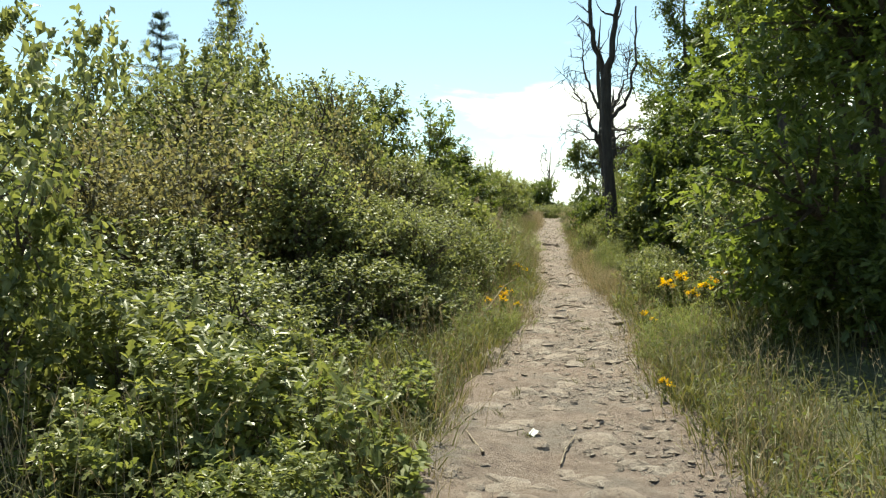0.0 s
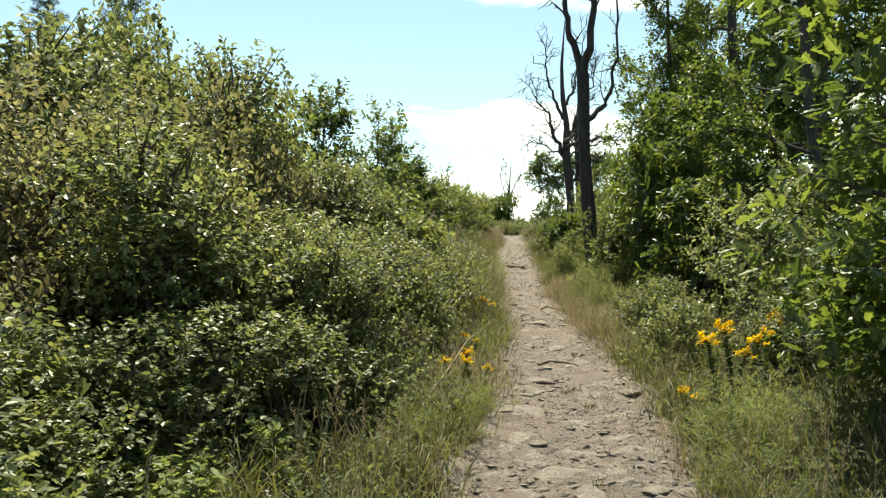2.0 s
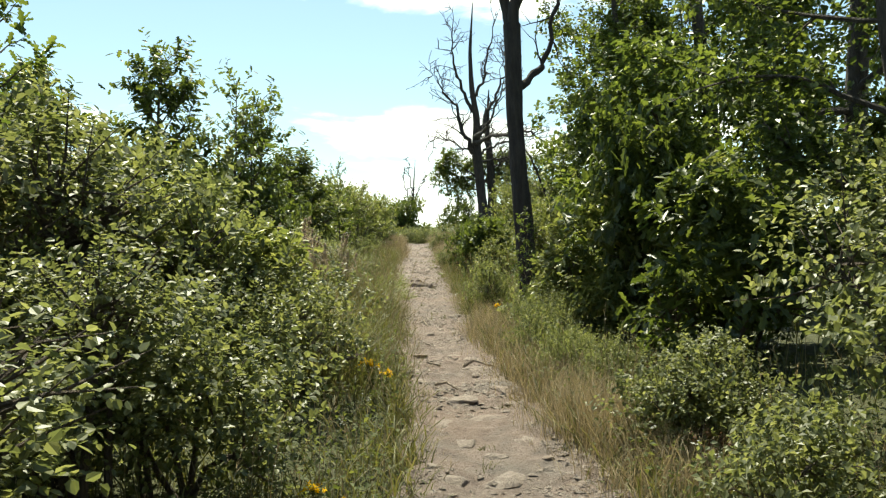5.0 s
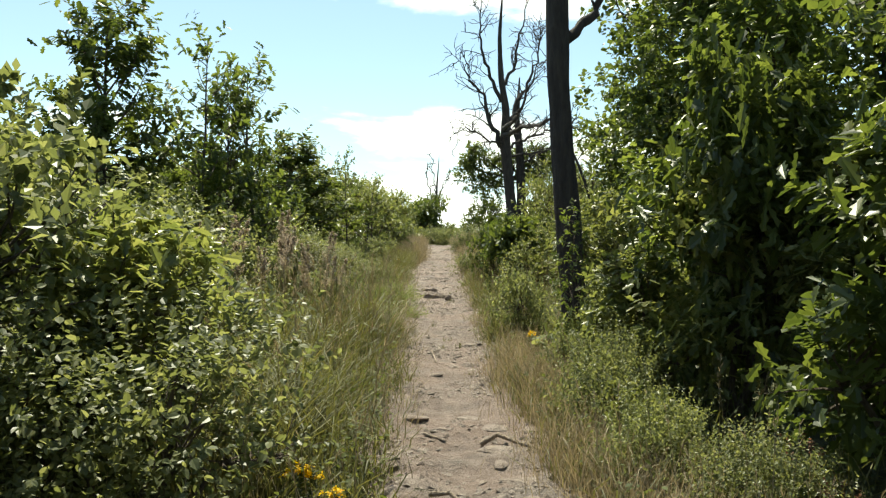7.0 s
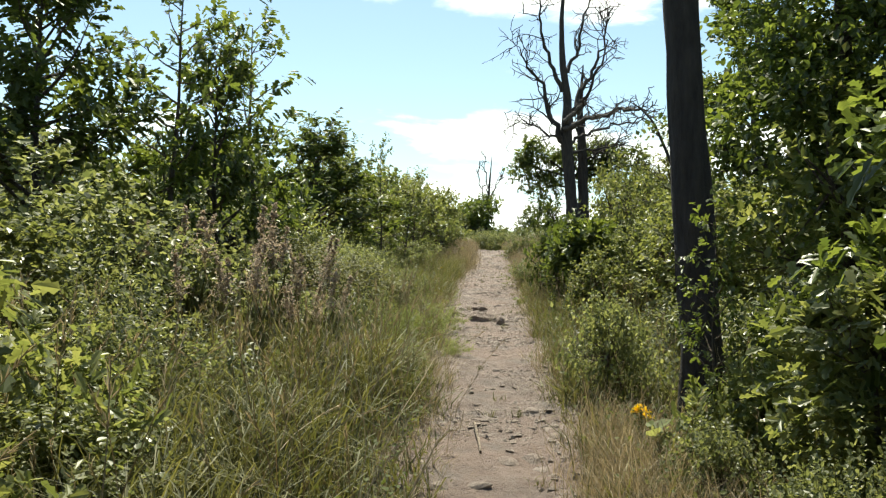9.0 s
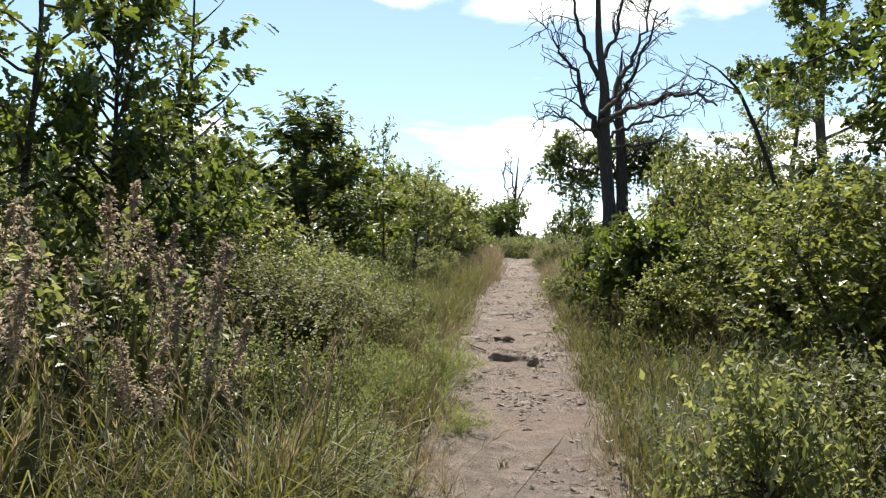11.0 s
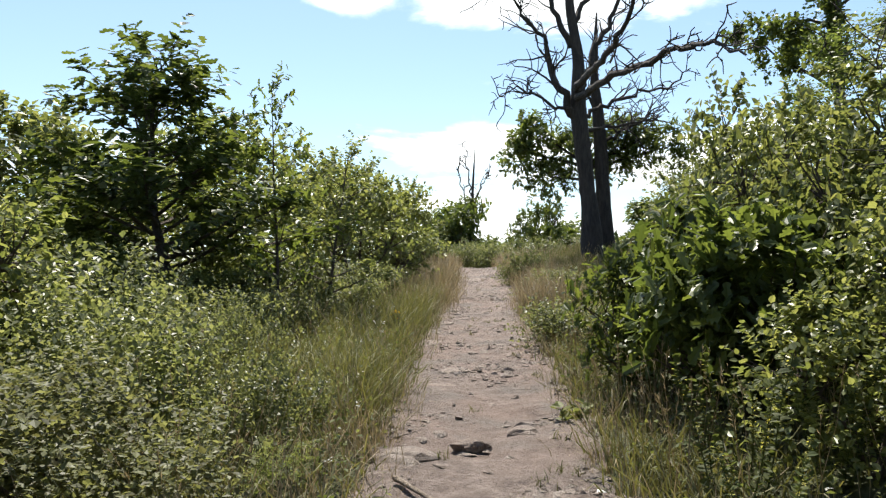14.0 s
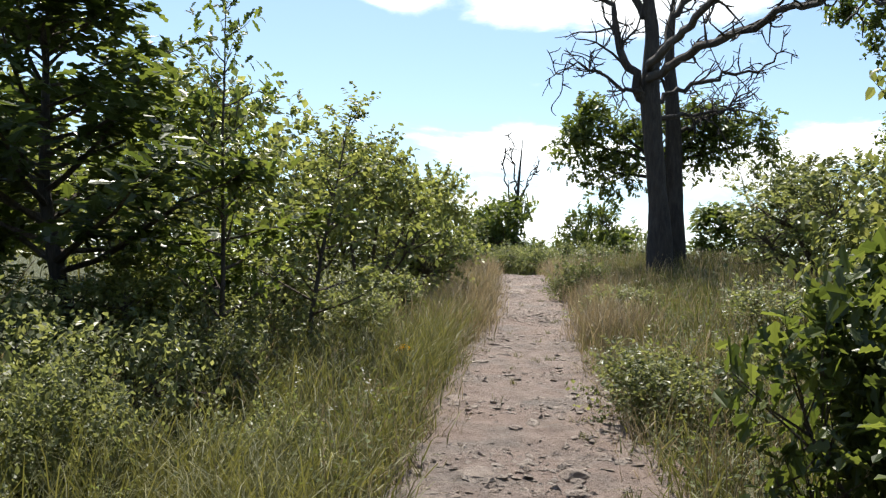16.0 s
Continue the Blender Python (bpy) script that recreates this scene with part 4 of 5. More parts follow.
x, y = verge(gr, 8500, 14.2, 19.6, 0.32, 1.7, (-1,), 0.2)
tallg = tagged(new("tall_grass", blade_mesh("tall_grass", gr, x, y, gr.uniform(0.35, 0.85, len(x)), gr.uniform(0.004, 0.009, len(x)), gr.uniform(0.25, 0.95, len(x)), GREEN_BLADE)), "tall arching green grass west of the path", "grass", kind="stuff")
x, y = verge(gr, 11000, 25.5, 34, 0.05, 1.35, (-1,), 0.2, 5.5)
tagged(new("tall_grass", blade_mesh("tall_grass", gr, x, y, gr.uniform(0.25, 0.62, len(x)), gr.uniform(0.003, 0.006, len(x)), gr.uniform(0.2, 0.8, len(x)), GREEN_BLADE)), "fine long pale green grass beside the path", "grass", kind="stuff")
x, y = gr.uniform(-10, 15, 18000), gr.uniform(1, 50, 18000)
keep = np.array([abs(a - centre(b)) > half_width(b) + 1.6 for a, b in zip(x, y)])
x, y = x[keep], y[keep]
tagged(new("meadow_grass", blade_mesh("meadow_grass", gr, x, y, gr.uniform(0.15, 0.5, len(x)), gr.uniform(0.008, 0.014, len(x)), gr.uniform(0.2, 0.9, len(x)), GREEN_BLADE)), "sparse grass under and between the shrubs", "grass", kind="stuff")

x, y = verge(gr, 9000, 32, 46, -0.08, 0.6, (-1, 1), 0.24)
tagged(new("dry_grass", blade_mesh("dry_grass", gr, x, y, gr.uniform(0.25, 0.68, len(x)), gr.uniform(0.005, 0.009, len(x)), gr.uniform(0.1, 0.6, len(x)), DRY_BLADE)), "tawny dry grass tufts near the crest", "grass", kind="stuff")
x, y = verge(gr, 9000, 11, 18.5, -0.06, 0.45, (1,), 0.25)
tagged(new("dry_grass", blade_mesh("dry_grass", gr, x, y, gr.uniform(0.15, 0.45, len(x)), gr.uniform(0.002, 0.0045, len(x)), gr.uniform(0.1, 0.6, len(x)), DRY_BLADE)), "fine reddish dry grass east of the path", "grass", kind="stuff")
# open grassy slope round the dead oaks
x, y = gr.uniform(5.2, 13.5, 15000), gr.uniform(28.5, 47, 15000)
keep = np.array([a - centre(b) > half_width(b) + 0.4 for a, b in zip(x, y)])
x, y = x[keep], y[keep]
tagged(new("meadow_grass", blade_mesh("meadow_grass", gr, x, y, gr.uniform(0.2, 0.5, len(x)), gr.uniform(0.006, 0.011, len(x)), gr.uniform(0.1, 0.7, len(x)), GREEN_BLADE)), "green grass on the open slope round the dead oaks", "grass", kind="stuff")
x, y = gr.uniform(5.0, 13.5, 11000), gr.uniform(28.5, 47, 11000)
keep = np.array([a - centre(b) > half_width(b) + 0.1 for a, b in zip(x, y)])
x, y = x[keep], y[keep]
tagged(new("dry_grass", blade_mesh("dry_grass", gr, x, y, gr.uniform(0.2, 0.55, len(x)), gr.uniform(0.004, 0.008, len(x)), gr.uniform(0.1, 0.6, len(x)), DRY_BLADE)), "tawny dry grass on the open slope round the dead oaks", "grass", kind="stuff")
# short tufts that grow in the trodden earth
ty = np.concatenate([gr.uniform(3, 42, 60), gr.normal(24.2, 0.5, 14)])
tx = np.array([centre(v) + gr.uniform(-0.85, 0.85) * half_width(v) for v in ty])
k = gr.choice(len(ty), 1300)
x, y = tx[k] + gr.normal(0, 0.025, 1300), ty[k] + gr.normal(0, 0.025, 1300)
tagged(new("grass_tufts", blade_mesh("grass_tufts", gr, x, y, gr.uniform(0.03, 0.11, 1300), gr.uniform(0.003, 0.006, 1300), gr.uniform(0.3, 1.0, 1300), GREEN_BLADE, path_height)), "short grass tufts growing in the path", "grass", kind="stuff")
# broad-leaved herbs in the grass
x, y = verge(gr, 70000, 1, 46, 0.06, 1.9, (-1, 1), 0.16, 3.1)
hz = np.array([land(a, b) for a, b in zip(x, y)]) + gr.uniform(0.02, 0.34, len(x)) * gr.uniform(0.3, 1, len(x))
hd = gr.normal(0, 1, (len(x), 3)) * np.array([1, 1, 0.4])
tagged(new("herbs", mesh_of("herbs", [leaves(gr, np.stack([x, y, hz], 1), hd, gr.normal(0, 0.4, (len(x), 3)) + np.array([0, 0, 1.0]), gr.uniform(0.018, 0.045, len(x)), RHOMB)], HERB_LEAF)), "low leafy herbs among the grass", "herbs", kind="stuff")


# ---- stones on the path ----
def stone(x, y, wide, deep, high, turn=0.0, seed=0, sink=0.3, label="half-buried weathered brown stone on the path", mat=None):
    rng = np.random.default_rng(1000 + seed)
    bm = bmesh.new()
    bmesh.ops.create_icosphere(bm, subdivisions=5 if mat else 3 if wide > 0.13 else 2, radius=1.0)
    cuts = [(Vector(rng.normal(0, 1, 3)).normalized(), rng.uniform(0.55, 0.85)) for _ in range(9)]
    if not mat:
        cuts.append((Vector((rng.normal(0, 0.13), rng.normal(0, 0.13), 1)).normalized(), 0.6))
    for v in bm.verts:
        for nn, d in cuts:
            e = v.co.dot(nn) - d
            if e > 0:
                v.co -= nn * e * 0.92
        v.co *= 1 + 0.07 * noise.noise(v.co * 2.3 + Vector((seed, 0, 0))) + 0.03 * noise.noise(v.co * 6)
        if mat:
            v.co *= 1 + 0.10 * noise.noise(v.co * 3.1 + Vector((0, seed, 0))) + 0.05 * noise.noise(v.co * 8) + 0.02 * noise.noise(v.co * 19)
        f = 1.0 if mat else 1 + 0.8 * min(max(0.6 - v.co.z, 0), 0.6)
        v.co = Vector((v.co.x * wide * 0.5 * f, v.co.y * deep * 0.5 * f, v.co.z * high))
    me = bpy.data.meshes.new("stone")
    bm.to_mesh(me)
    bm.free()
    me.materials.append(mat or STONE)
    ob = tagged(new("stone", me), label, "stone", "stones on the path")
    ob.matrix_basis = pose(x, y, path_height(x, y) - high * sink, 0, 0, turn)
    return ob


def stones(rows, start):
    for i, (x, y, w, d, h, t) in enumerate(rows):
        stone(x, y, w, d, h, t, start + i)


stones([(0.54, 4.65, 0.11, 0.08, 0.10, -27), (0.74, 4.08, 0.21, 0.19, 0.07, 21), (0.94, 6.54, 0.21, 0.15, 0.06, -32), (0.79, 6.06, 0.27, 0.18, 0.06, 30), (0.59, 6.04, 0.20, 0.19, 0.06, -33), (0.86, 5.68, 0.07, 0.05, 0.06, 28), (1.31, 7.24, 0.12, 0.10, 0.06, -18), (1.19, 5.96, 0.13, 0.12, 0.05, -7), (0.84, 6.74, 0.19, 0.14, 0.05, -37), (1.05, 7.47, 0.29, 0.27, 0.06, -7), (1.20, 5.11, 0.10, 0.09, 0.06, -16), (1.52, 8.12, 0.21, 0.15, 0.06, -3), (0.28, 5.61, 0.22, 0.19, 0.05, 7), (0.40, 7.55, 0.31, 0.21, 0.14, 37), (1.73, 8.78, 0.15, 0.11, 0.05, 9), (1.64, 13.16, 0.21, 0.17, 0.05, -18)], 0)
stones([(1.59, 10.55, 0.28, 0.21, 0.08, -5), (1.50, 9.26, 0.14, 0.10, 0.06, 30), (1.63, 8.67, 0.18, 0.17, 0.10, -40), (2.02, 11.93, 0.11, 0.10, 0.06, 33), (1.45, 11.81, 0.18, 0.16, 0.06, -1), (2.02, 12.55, 0.10, 0.09, 0.03, 25), (1.80, 14.12, 0.14, 0.10, 0.03, 14), (1.84, 10.86, 0.12, 0.10, 0.03, 15), (1.58, 9.78, 0.12, 0.10, 0.03, -11), (1.56, 11.03, 0.11, 0.08, 0.03, -35), (1.08, 9.22, 0.07, 0.05, 0.03, 19), (2.31, 15.55, 0.17, 0.15, 0.03, -5)], 100)
stones([(2.54, 17.74, 0.13, 0.11, 0.03, 20), (2.23, 15.31, 0.10, 0.09, 0.06, -22), (2.27, 15.05, 0.24, 0.24, 0.06, -15), (1.97, 17.39, 0.10, 0.07, 0.05, -15), (2.21, 17.08, 0.07, 0.06, 0.03, 16), (2.95, 19.61, 0.11, 0.08, 0.03, 5)], 200)
stones([(3.41, 25.62, 0.10, 0.07, 0.05, -33), (2.64, 25.23, 0.26, 0.24, 0.11, -5), (3.40, 24.65, 0.14, 0.13, 0.03, 38), (3.41, 24.27, 0.06, 0.06, 0.06, -25), (2.95, 27.67, 0.06, 0.05, 0.03, -18), (3.87, 29.52, 0.12, 0.09, 0.03, -37), (3.61, 27.64, 0.11, 0.07, 0.03, -30), (3.42, 31.50, 0.15, 0.15, 0.03, -4), (3.82, 31.99, 0.12, 0.11, 0.03, 1), (3.21, 23.84, 0.10, 0.07, 0.08, -4), (3.36, 26.68, 0.10, 0.07, 0.03, -21)], 300)
stones([(2.92, 27.88, 0.08, 0.08, 0.06, 12), (3.67, 27.85, 0.10, 0.10, 0.06, 39), (3.64, 29.09, 0.11, 0.10, 0.06, -31), (3.87, 28.29, 0.10, 0.07, 0.05, -16), (3.56, 26.88, 0.06, 0.06, 0.07, -3), (3.26, 27.03, 0.04, 0.03, 0.06, 8), (3.84, 32.25, 0.11, 0.09, 0.05, -20), (4.15, 32.55, 0.11, 0.09, 0.05, -39), (3.41, 31.47, 0.17, 0.13, 0.06, 18), (3.99, 28.75, 0.09, 0.06, 0.05, 6), (4.82, 39.24, 0.28, 0.28, 0.06, 33), (4.74, 40.54, 0.25, 0.17, 0.06, -14), (5.28, 41.06, 0.26, 0.21, 0.05, -14), (3.38, 28.30, 0.07, 0.05, 0.03, -33), (4.58, 33.72, 0.14, 0.09, 0.03, -19)], 400)
stone(2.97, 24.1, 0.40, 0.34, 0.17, 15, 701, 0.0, "reddish brown boulder jutting from the path", REDDISH)
stone(3.16, 23.9, 0.15, 0.12, 0.085, 31, 702, -0.2, "blocky dark stone beside the boulder on the path", REDDISH)
stone(3.07, 25.5, 0.24, 0.15, 0.06, 8, 703, -0.35, "tilted stone slab with a dark broken face", REDDISH)
stone(3.41, 25.72, 0.17, 0.13, 0.06, 20, 705, 0.1, "small angular stone behind the slab")
stone(3.46, 25.95, 0.14, 0.1, 0.06, -15, 706, 0.1, "small angular stone behind the slab")
stone(3.47, 24.45, 0.11, 0.1, 0.05, 30, 707, 0.1, "small pale stone at the path edge")
stone(3.67, 27.91, 0.15, 0.11, 0.05, 12, 708, 0.1, "pale flat stone lying on the gravel")
stone(2.91, 27.97, 0.12, 0.09, 0.05, -20, 709, 0.1, "dark angular stone lying on the gravel", REDDISH)
stone(2.72, 25.3, 0.27, 0.2, 0.07, -5, 704, -0.1, "flat mossy stone at the path's edge")

rs = random.Random(3)
# small stones trodden into the path: a few shapes, many places
kinds = [stone(centre(3.2 + i) + rs.uniform(-0.4, 0.4), 3.2 + i * 0.9, rs.uniform(0.06, 0.11), rs.uniform(0.05, 0.09), rs.uniform(0.022, 0.04), rs.uniform(0, 360), 600 + i, label="small flat stone trodden into the path") for i in range(10)]
for i in range(230):
    y = rs.uniform(3, 43) if i % 3 else rs.uniform(3, 9)
    x = centre(y) + rs.uniform(-0.95, 0.95) * half_width(y)
    s = rs.uniform(0.4, 1.4)
    o = copy_thing(kinds[i % 10], Matrix())
    o.matrix_basis = Matrix.LocRotScale((x, y, path_height(x, y) - 0.006), Euler((rs.uniform(-0.2, 0.2), rs.uniform(-0.2, 0.2), rs.uniform(0, 6.28))), (s * rs.uniform(0.7, 1.3), s, s))


# broad flat stones set flush in the earth, thickest on the stony lower stretch
flats = [stone(centre(4.2 + 1.1 * i) + rs.uniform(-0.45, 0.45), 4.2 + 1.1 * i, rs.uniform(0.2, 0.34), rs.uniform(0.14, 0.24), rs.uniform(0.04, 0.06), rs.uniform(0, 360), 640 + i, 0.42, "broad flat stone set flush in the path") for i in range(8)]
for i in range(76):
    y = rs.uniform(3.2, 9.5) if i % 2 else rs.choice((rs.uniform(9, 16), rs.uniform(22, 42)))
    x = centre(y) + rs.uniform(-0.9, 0.9) * half_width(y)
    s = rs.uniform(0.35, 0.95)
    o = copy_thing(flats[i % 8], Matrix())
    o.matrix_basis = Matrix.LocRotScale((x, y, path_height(x, y) - 0.018 * s), Euler((rs.uniform(-0.16, 0.16), rs.uniform(-0.16, 0.16), rs.uniform(0, 6.28))), (s * rs.uniform(0.8, 1.2), s, s))


def stick(points, r0, r1, label="bleached dead stick lying on the path", name="stick", lift=0.012):
    P = [(x, y, path_height(x, y) + lift + z) for x, y, z in points]
    tagged(new(name, mesh_of(name, [tube(P, np.linspace(r0, r1, len(P)), 6)], STICK, True)), label, name)


stick([(0.13, 4.94, 0.01), (0.17, 4.72, 0.0), (0.21, 4.48, 0.0)], 0.005, 0.009)
stick([(0.60, 4.38, 0.0), (0.66, 4.62, 0.01), (0.75, 4.88, 0.01)], 0.006, 0.004)
stick([(1.37, 9.96, 0.0), (1.46, 10.02, 0.01), (1.47, 10.18, 0.02)], 0.010, 0.007)
stick([(1.85, 15.42, 0.0), (1.91, 15.37, 0.0), (1.97, 15.30, 0.0)], 0.008, 0.008)
stick([(2.27, 18.6, 0.0), (2.25, 18.2, 0.0), (2.23, 17.92, 0.0)], 0.010, 0.006)
stick([(2.63, 24.81, 0.02), (2.70, 24.68, 0.02), (2.79, 24.53, 0.01)], 0.014, 0.010)
stick([(2.67, 24.11, 0.02), (2.66, 23.8, 0.02), (2.55, 23.49, 0.01)], 0.006, 0.004)
stick([(1.38, 10.52, 0.03), (1.5, 10.58, 0.06), (1.62, 10.57, 0.07), (1.74, 10.5, 0.04)], 0.016, 0.008, "gnarled exposed root crossing the path", "root")
stick([(2.16, 15.2, 0.0), (2.26, 15.18, 0.04), (2.36, 15.08, 0.03), (2.46, 14.98, 0.0)], 0.018, 0.008, "gnarled exposed root crossing the path", "root")
stick([(1.75, 14.2, 0.01), (1.83, 14.12, 0.04), (1.90, 14.02, 0.02)], 0.014, 0.007, "gnarled exposed root crossing the path", "root")


def cane(points, r0, label="long pale dry cane leaning in the grass"):
    P = [(x, y, land(x, y) + z) for x, y, z in points]
    tagged(new("cane", mesh_of("cane", [tube(P, np.linspace(r0, r0 * 0.4, len(P)), 5)], DRY_BLADE, True)), label, "cane")


cane([(0.36, 9.0, 0.10), (0.5, 9.25, 0.22), (0.68, 9.6, 0.40), (0.9, 10.0, 0.50)], 0.008)
cane([(3.62, 21.6, -0.03), (3.6, 21.7, 0.3), (3.56, 21.75, 0.52), (3.47, 21.8, 0.55)], 0.006)
cane([(-0.35, 7.2, 0.0), (-0.33, 7.25, 0.35), (-0.28, 7.3, 0.7)], 0.005)
cane([(0.0, 26.6, 0.5), (0.4, 26.7, 0.75), (0.75, 26.8, 0.72)], 0.006)
cane([(0.9, 27.4, 0.0), (0.95, 27.6, 0.5), (1.15, 27.7, 0.85)], 0.005)
cane([(0.1, 24.5, 0.3), (0.0, 24.6, 0.8), (-0.05, 24.6, 1.3)], 0.006)


# dead bramble canes that arch over the mound
for i in range(26):
    x, y = rs.uniform(-0.6, 1.5), rs.uniform(22.3, 24.2)
    a, q, h = rs.uniform(0, 6.28), rs.uniform(0.35, 0.8), rs.uniform(0.55, 0.95)
    cane([(x + q * f * math.cos(a), y + q * f * math.sin(a), h * math.sin(0.25 + 2.3 * f) - 0.2) for f in (0, 0.2, 0.4, 0.6, 0.8, 1.0)], rs.uniform(0.003, 0.005), "thin pale dead cane arching out of the brambles")


def litter(x, y, w):
    bm = bmesh.new()
    bmesh.ops.create_grid(bm, x_segments=4, y_segments=3, size=w / 2)
    for v in bm.verts:
        v.co = Vector((v.co.x, v.co.y * 0.6, 0.012 * math.sin(v.co.x * 90) + 0.008 * math.cos(v.co.y * 120)))
    bmesh.ops.solidify(bm, geom=bm.faces[:], thickness=0.002)
    me = bpy.data.meshes.new("paper_scrap")
    bm.to_mesh(me)
    bm.free()
    me.materials.append(PAPER)
    tagged(new("paper_scrap", me), "crumpled white paper scrap on the path", "litter").matrix_basis = pose(x, y, path_height(x, y) + 0.016, 6, -8, 35)


litter(0.52, 4.94, 0.085)
litter(3.56, 24.67, 0.07)


# ---- flowering and tall herbs ----
def herb(name, seed, height, stems, head, head_size, head_mat, leaf, leaf_mat, label, spike=False, leafiness=10, shape=OVATE):
    """A tuft of upright leafy stems; head petals in a flat cluster, or up a spike."""
    rng = np.random.default_rng(seed)
    thing = tagged(new(name), label, "flower" if head else "herb")
    lv = []
    for i in range(stems):
        a = rng.uniform(0, 6.28)
        line = wander(rng, (0.05 * math.cos(a), 0.05 * math.sin(a), -0.03), (0.25 * math.cos(a), 0.25 * math.sin(a), 1), height * rng.uniform(0.7, 1.05), 7, 0.05)
        stalk = part("stem", mesh_of("stem", [tube(line, np.linspace(0.005, 0.002, 8), 4)], HERB_LEAF), thing)
        d = np.gradient(line, axis=0)
        d /= np.linalg.norm(d, axis=1)[:, None]
        lv.append(twig_leaves(rng, line[:-1], d[:-1], np.full(7, height / 8), leafiness, leaf, shape, 1.0))
        if head:
            n = head
            if spike:
                f = rng.uniform(0.55, 1.0, n)
                p = np.array([[np.interp(v, np.linspace(0, 1, 8), line[:, j]) for j in range(3)] for v in f]) + rng.normal(0, 0.012, (n, 3))
            else:
                k = rng.integers(0, 9, n)
                c = rng.normal(0, 0.035, (9, 3)) * np.array([1, 1, 0.45])
                p = line[-1] + c[k] + rng.normal(0, 0.009, (n, 3))
            bloom = (leaves(rng, p, rng.normal(0, 1, (n, 3)) * np.array([1, 1, 0.4]), rng.normal(0, 0.5, (n, 3)) + np.array([0, 0, 1.0]), np.full(n, head_size), RHOMB))
            part("bloom", mesh_of("bloom", [bloom], head_mat), stalk)
    part("foliage", mesh_of("foliage", lv, leaf_mat), thing)
    return thing


def scatter(thing, rows):
    for i, (x, y, s) in enumerate(rows):
        t = rs.uniform(0, 360)
        if i:
            again(thing, x, y, s, t)
        else:
            place(thing, x, y, s, t)


def feathery(seed):
    """Leaning stems with soft drooping sprays of fine leaflets."""
    rng = np.random.default_rng(seed)
    thing = tagged(new("feathery_herb"), "bright green feathery herb tuft beside the path", "herb")
    fl = []
    fine = (NEEDLE[0] * np.array([1, 2.4, 1]), NEEDLE[1])
    for i in range(13):
        a = rng.uniform(0, 6.28)
        line = wander(rng, (0.07 * math.cos(a), 0.07 * math.sin(a), -0.03), (0.65 * math.cos(a), 0.65 * math.sin(a), 1), rng.uniform(0.28, 0.58), 8, 0.09, -0.05)
        part("stem", mesh_of("stem", [tube(line, np.linspace(0.004, 0.0015, 9), 4)], FERNY_LEAF), thing)
        n = 26
        f = rng.uniform(0.25, 1, n)
        p = np.array([[np.interp(v, np.linspace(0, 1, 9), line[:, j]) for j in range(3)] for v in f])
        d = rng.normal(0, 1, (n, 3)) * np.array([1, 1, 0.45]) + (line[-1] - line[0]) * 1.6
        d /= np.linalg.norm(d, axis=1)[:, None]
        fl.append(twig_leaves(rng, p, d, rng.uniform(0.06, 0.13, n), 14, 0.024, fine, 0.8))
    part("foliage", mesh_of("foliage", fl, FERNY_LEAF), thing)
    return thing


# twigs and dead leaf scraps trodden along the edges
tw = []
for i in range(700):
    y = rs.uniform(2, 44)
    x = centre(y) + rs.choice((-1, 1)) * half_width(y) * rs.uniform(0.45, 1.12)
    a, q = rs.uniform(0, 6.28), rs.uniform(0.02, 0.09)
    z = path_height(x, y)
    tw.append(tube([(x, y, z + 0.006), (x + q * 0.5 * math.cos(a), y + q * 0.5 * math.sin(a), z + 0.012), (x + q * math.cos(a + 0.3), y + q * math.sin(a + 0.3), z + 0.006)], (0.002, 0.0025, 0.0012), 3))
tagged(new("twig_litter", mesh_of("twig_litter", tw, STICK)), "small broken twigs scattered over the path", "twigs", kind="stuff")
R1 = herb("ragwort", 201, 0.62, 3, 150, 0.023, PETAL, 0.05, HERB_LEAF, "yellow-flowered ragwort at the path's edge")
scatter(R1, [(2.42, 8.85, 0.9), (2.66, 9.15, 0.95), (2.0, 8.3, 0.5), (3.0, 9.5, 0.9), (0.72, 9.3, 0.55), (0.6, 9.55, 0.6), (1.22, 13.6, 0.6), (0.8, 11.0, 0.45), (3.15, 17.9, 0.5), (2.85, 30.2, 0.5), (1.5, 5.7, 0.4)])
M1 = herb("mullein", 202, 0.85, 4, 45, 0.015, PALE_PETAL, 0.045, HERB_LEAF, "tall herb with pale yellow flower spikes", spike=True)
scatter(M1, [(3.95, 24.05, 1.0), (4.15, 24.4, 0.9), (3.85, 23.6, 0.7), (4.5, 24.3, 0.8), (3.7, 13.0, 0.5)])
F1 = feathery(203)
scatter(F1, [(2.15, 22.4, 1.1), (1.95, 22.0, 1.2), (2.25, 23.0, 1.0), (1.7, 21.6, 1.1), (2.2, 21.3, 0.8), (0.55, 8.6, 0.8), (0.35, 8.1, 0.9), (2.0, 7.4, 0.9), (2.2, 7.9, 1.0), (2.35, 8.2, 1.0), (1.85, 6.9, 0.8), (1.9, 24.6, 0.9), (2.05, 26.2, 0.8), (2.6, 10.0, 0.8)])
W1 = herb("leafy_weed", 206, 0.30, 6, 0, 0, PETAL, 0.055, FERNY_LEAF, "light green leafy weed in the grass", leafiness=5)
scatter(W1, [(-0.5 + rs.uniform(-0.75, 0.35), rs.uniform(3.6, 8.2), rs.uniform(0.7, 1.15)) for _ in range(42)] + [(rs.uniform(1.3, 2.2), rs.uniform(27.4, 29), rs.uniform(0.6, 0.9)) for _ in range(8)])
O1 = herb("oak_seedling", 204, 0.35, 4, 0, 0, PETAL, 0.11, FERNY_LEAF, "bright green oak seedling in the grass", leafiness=3)
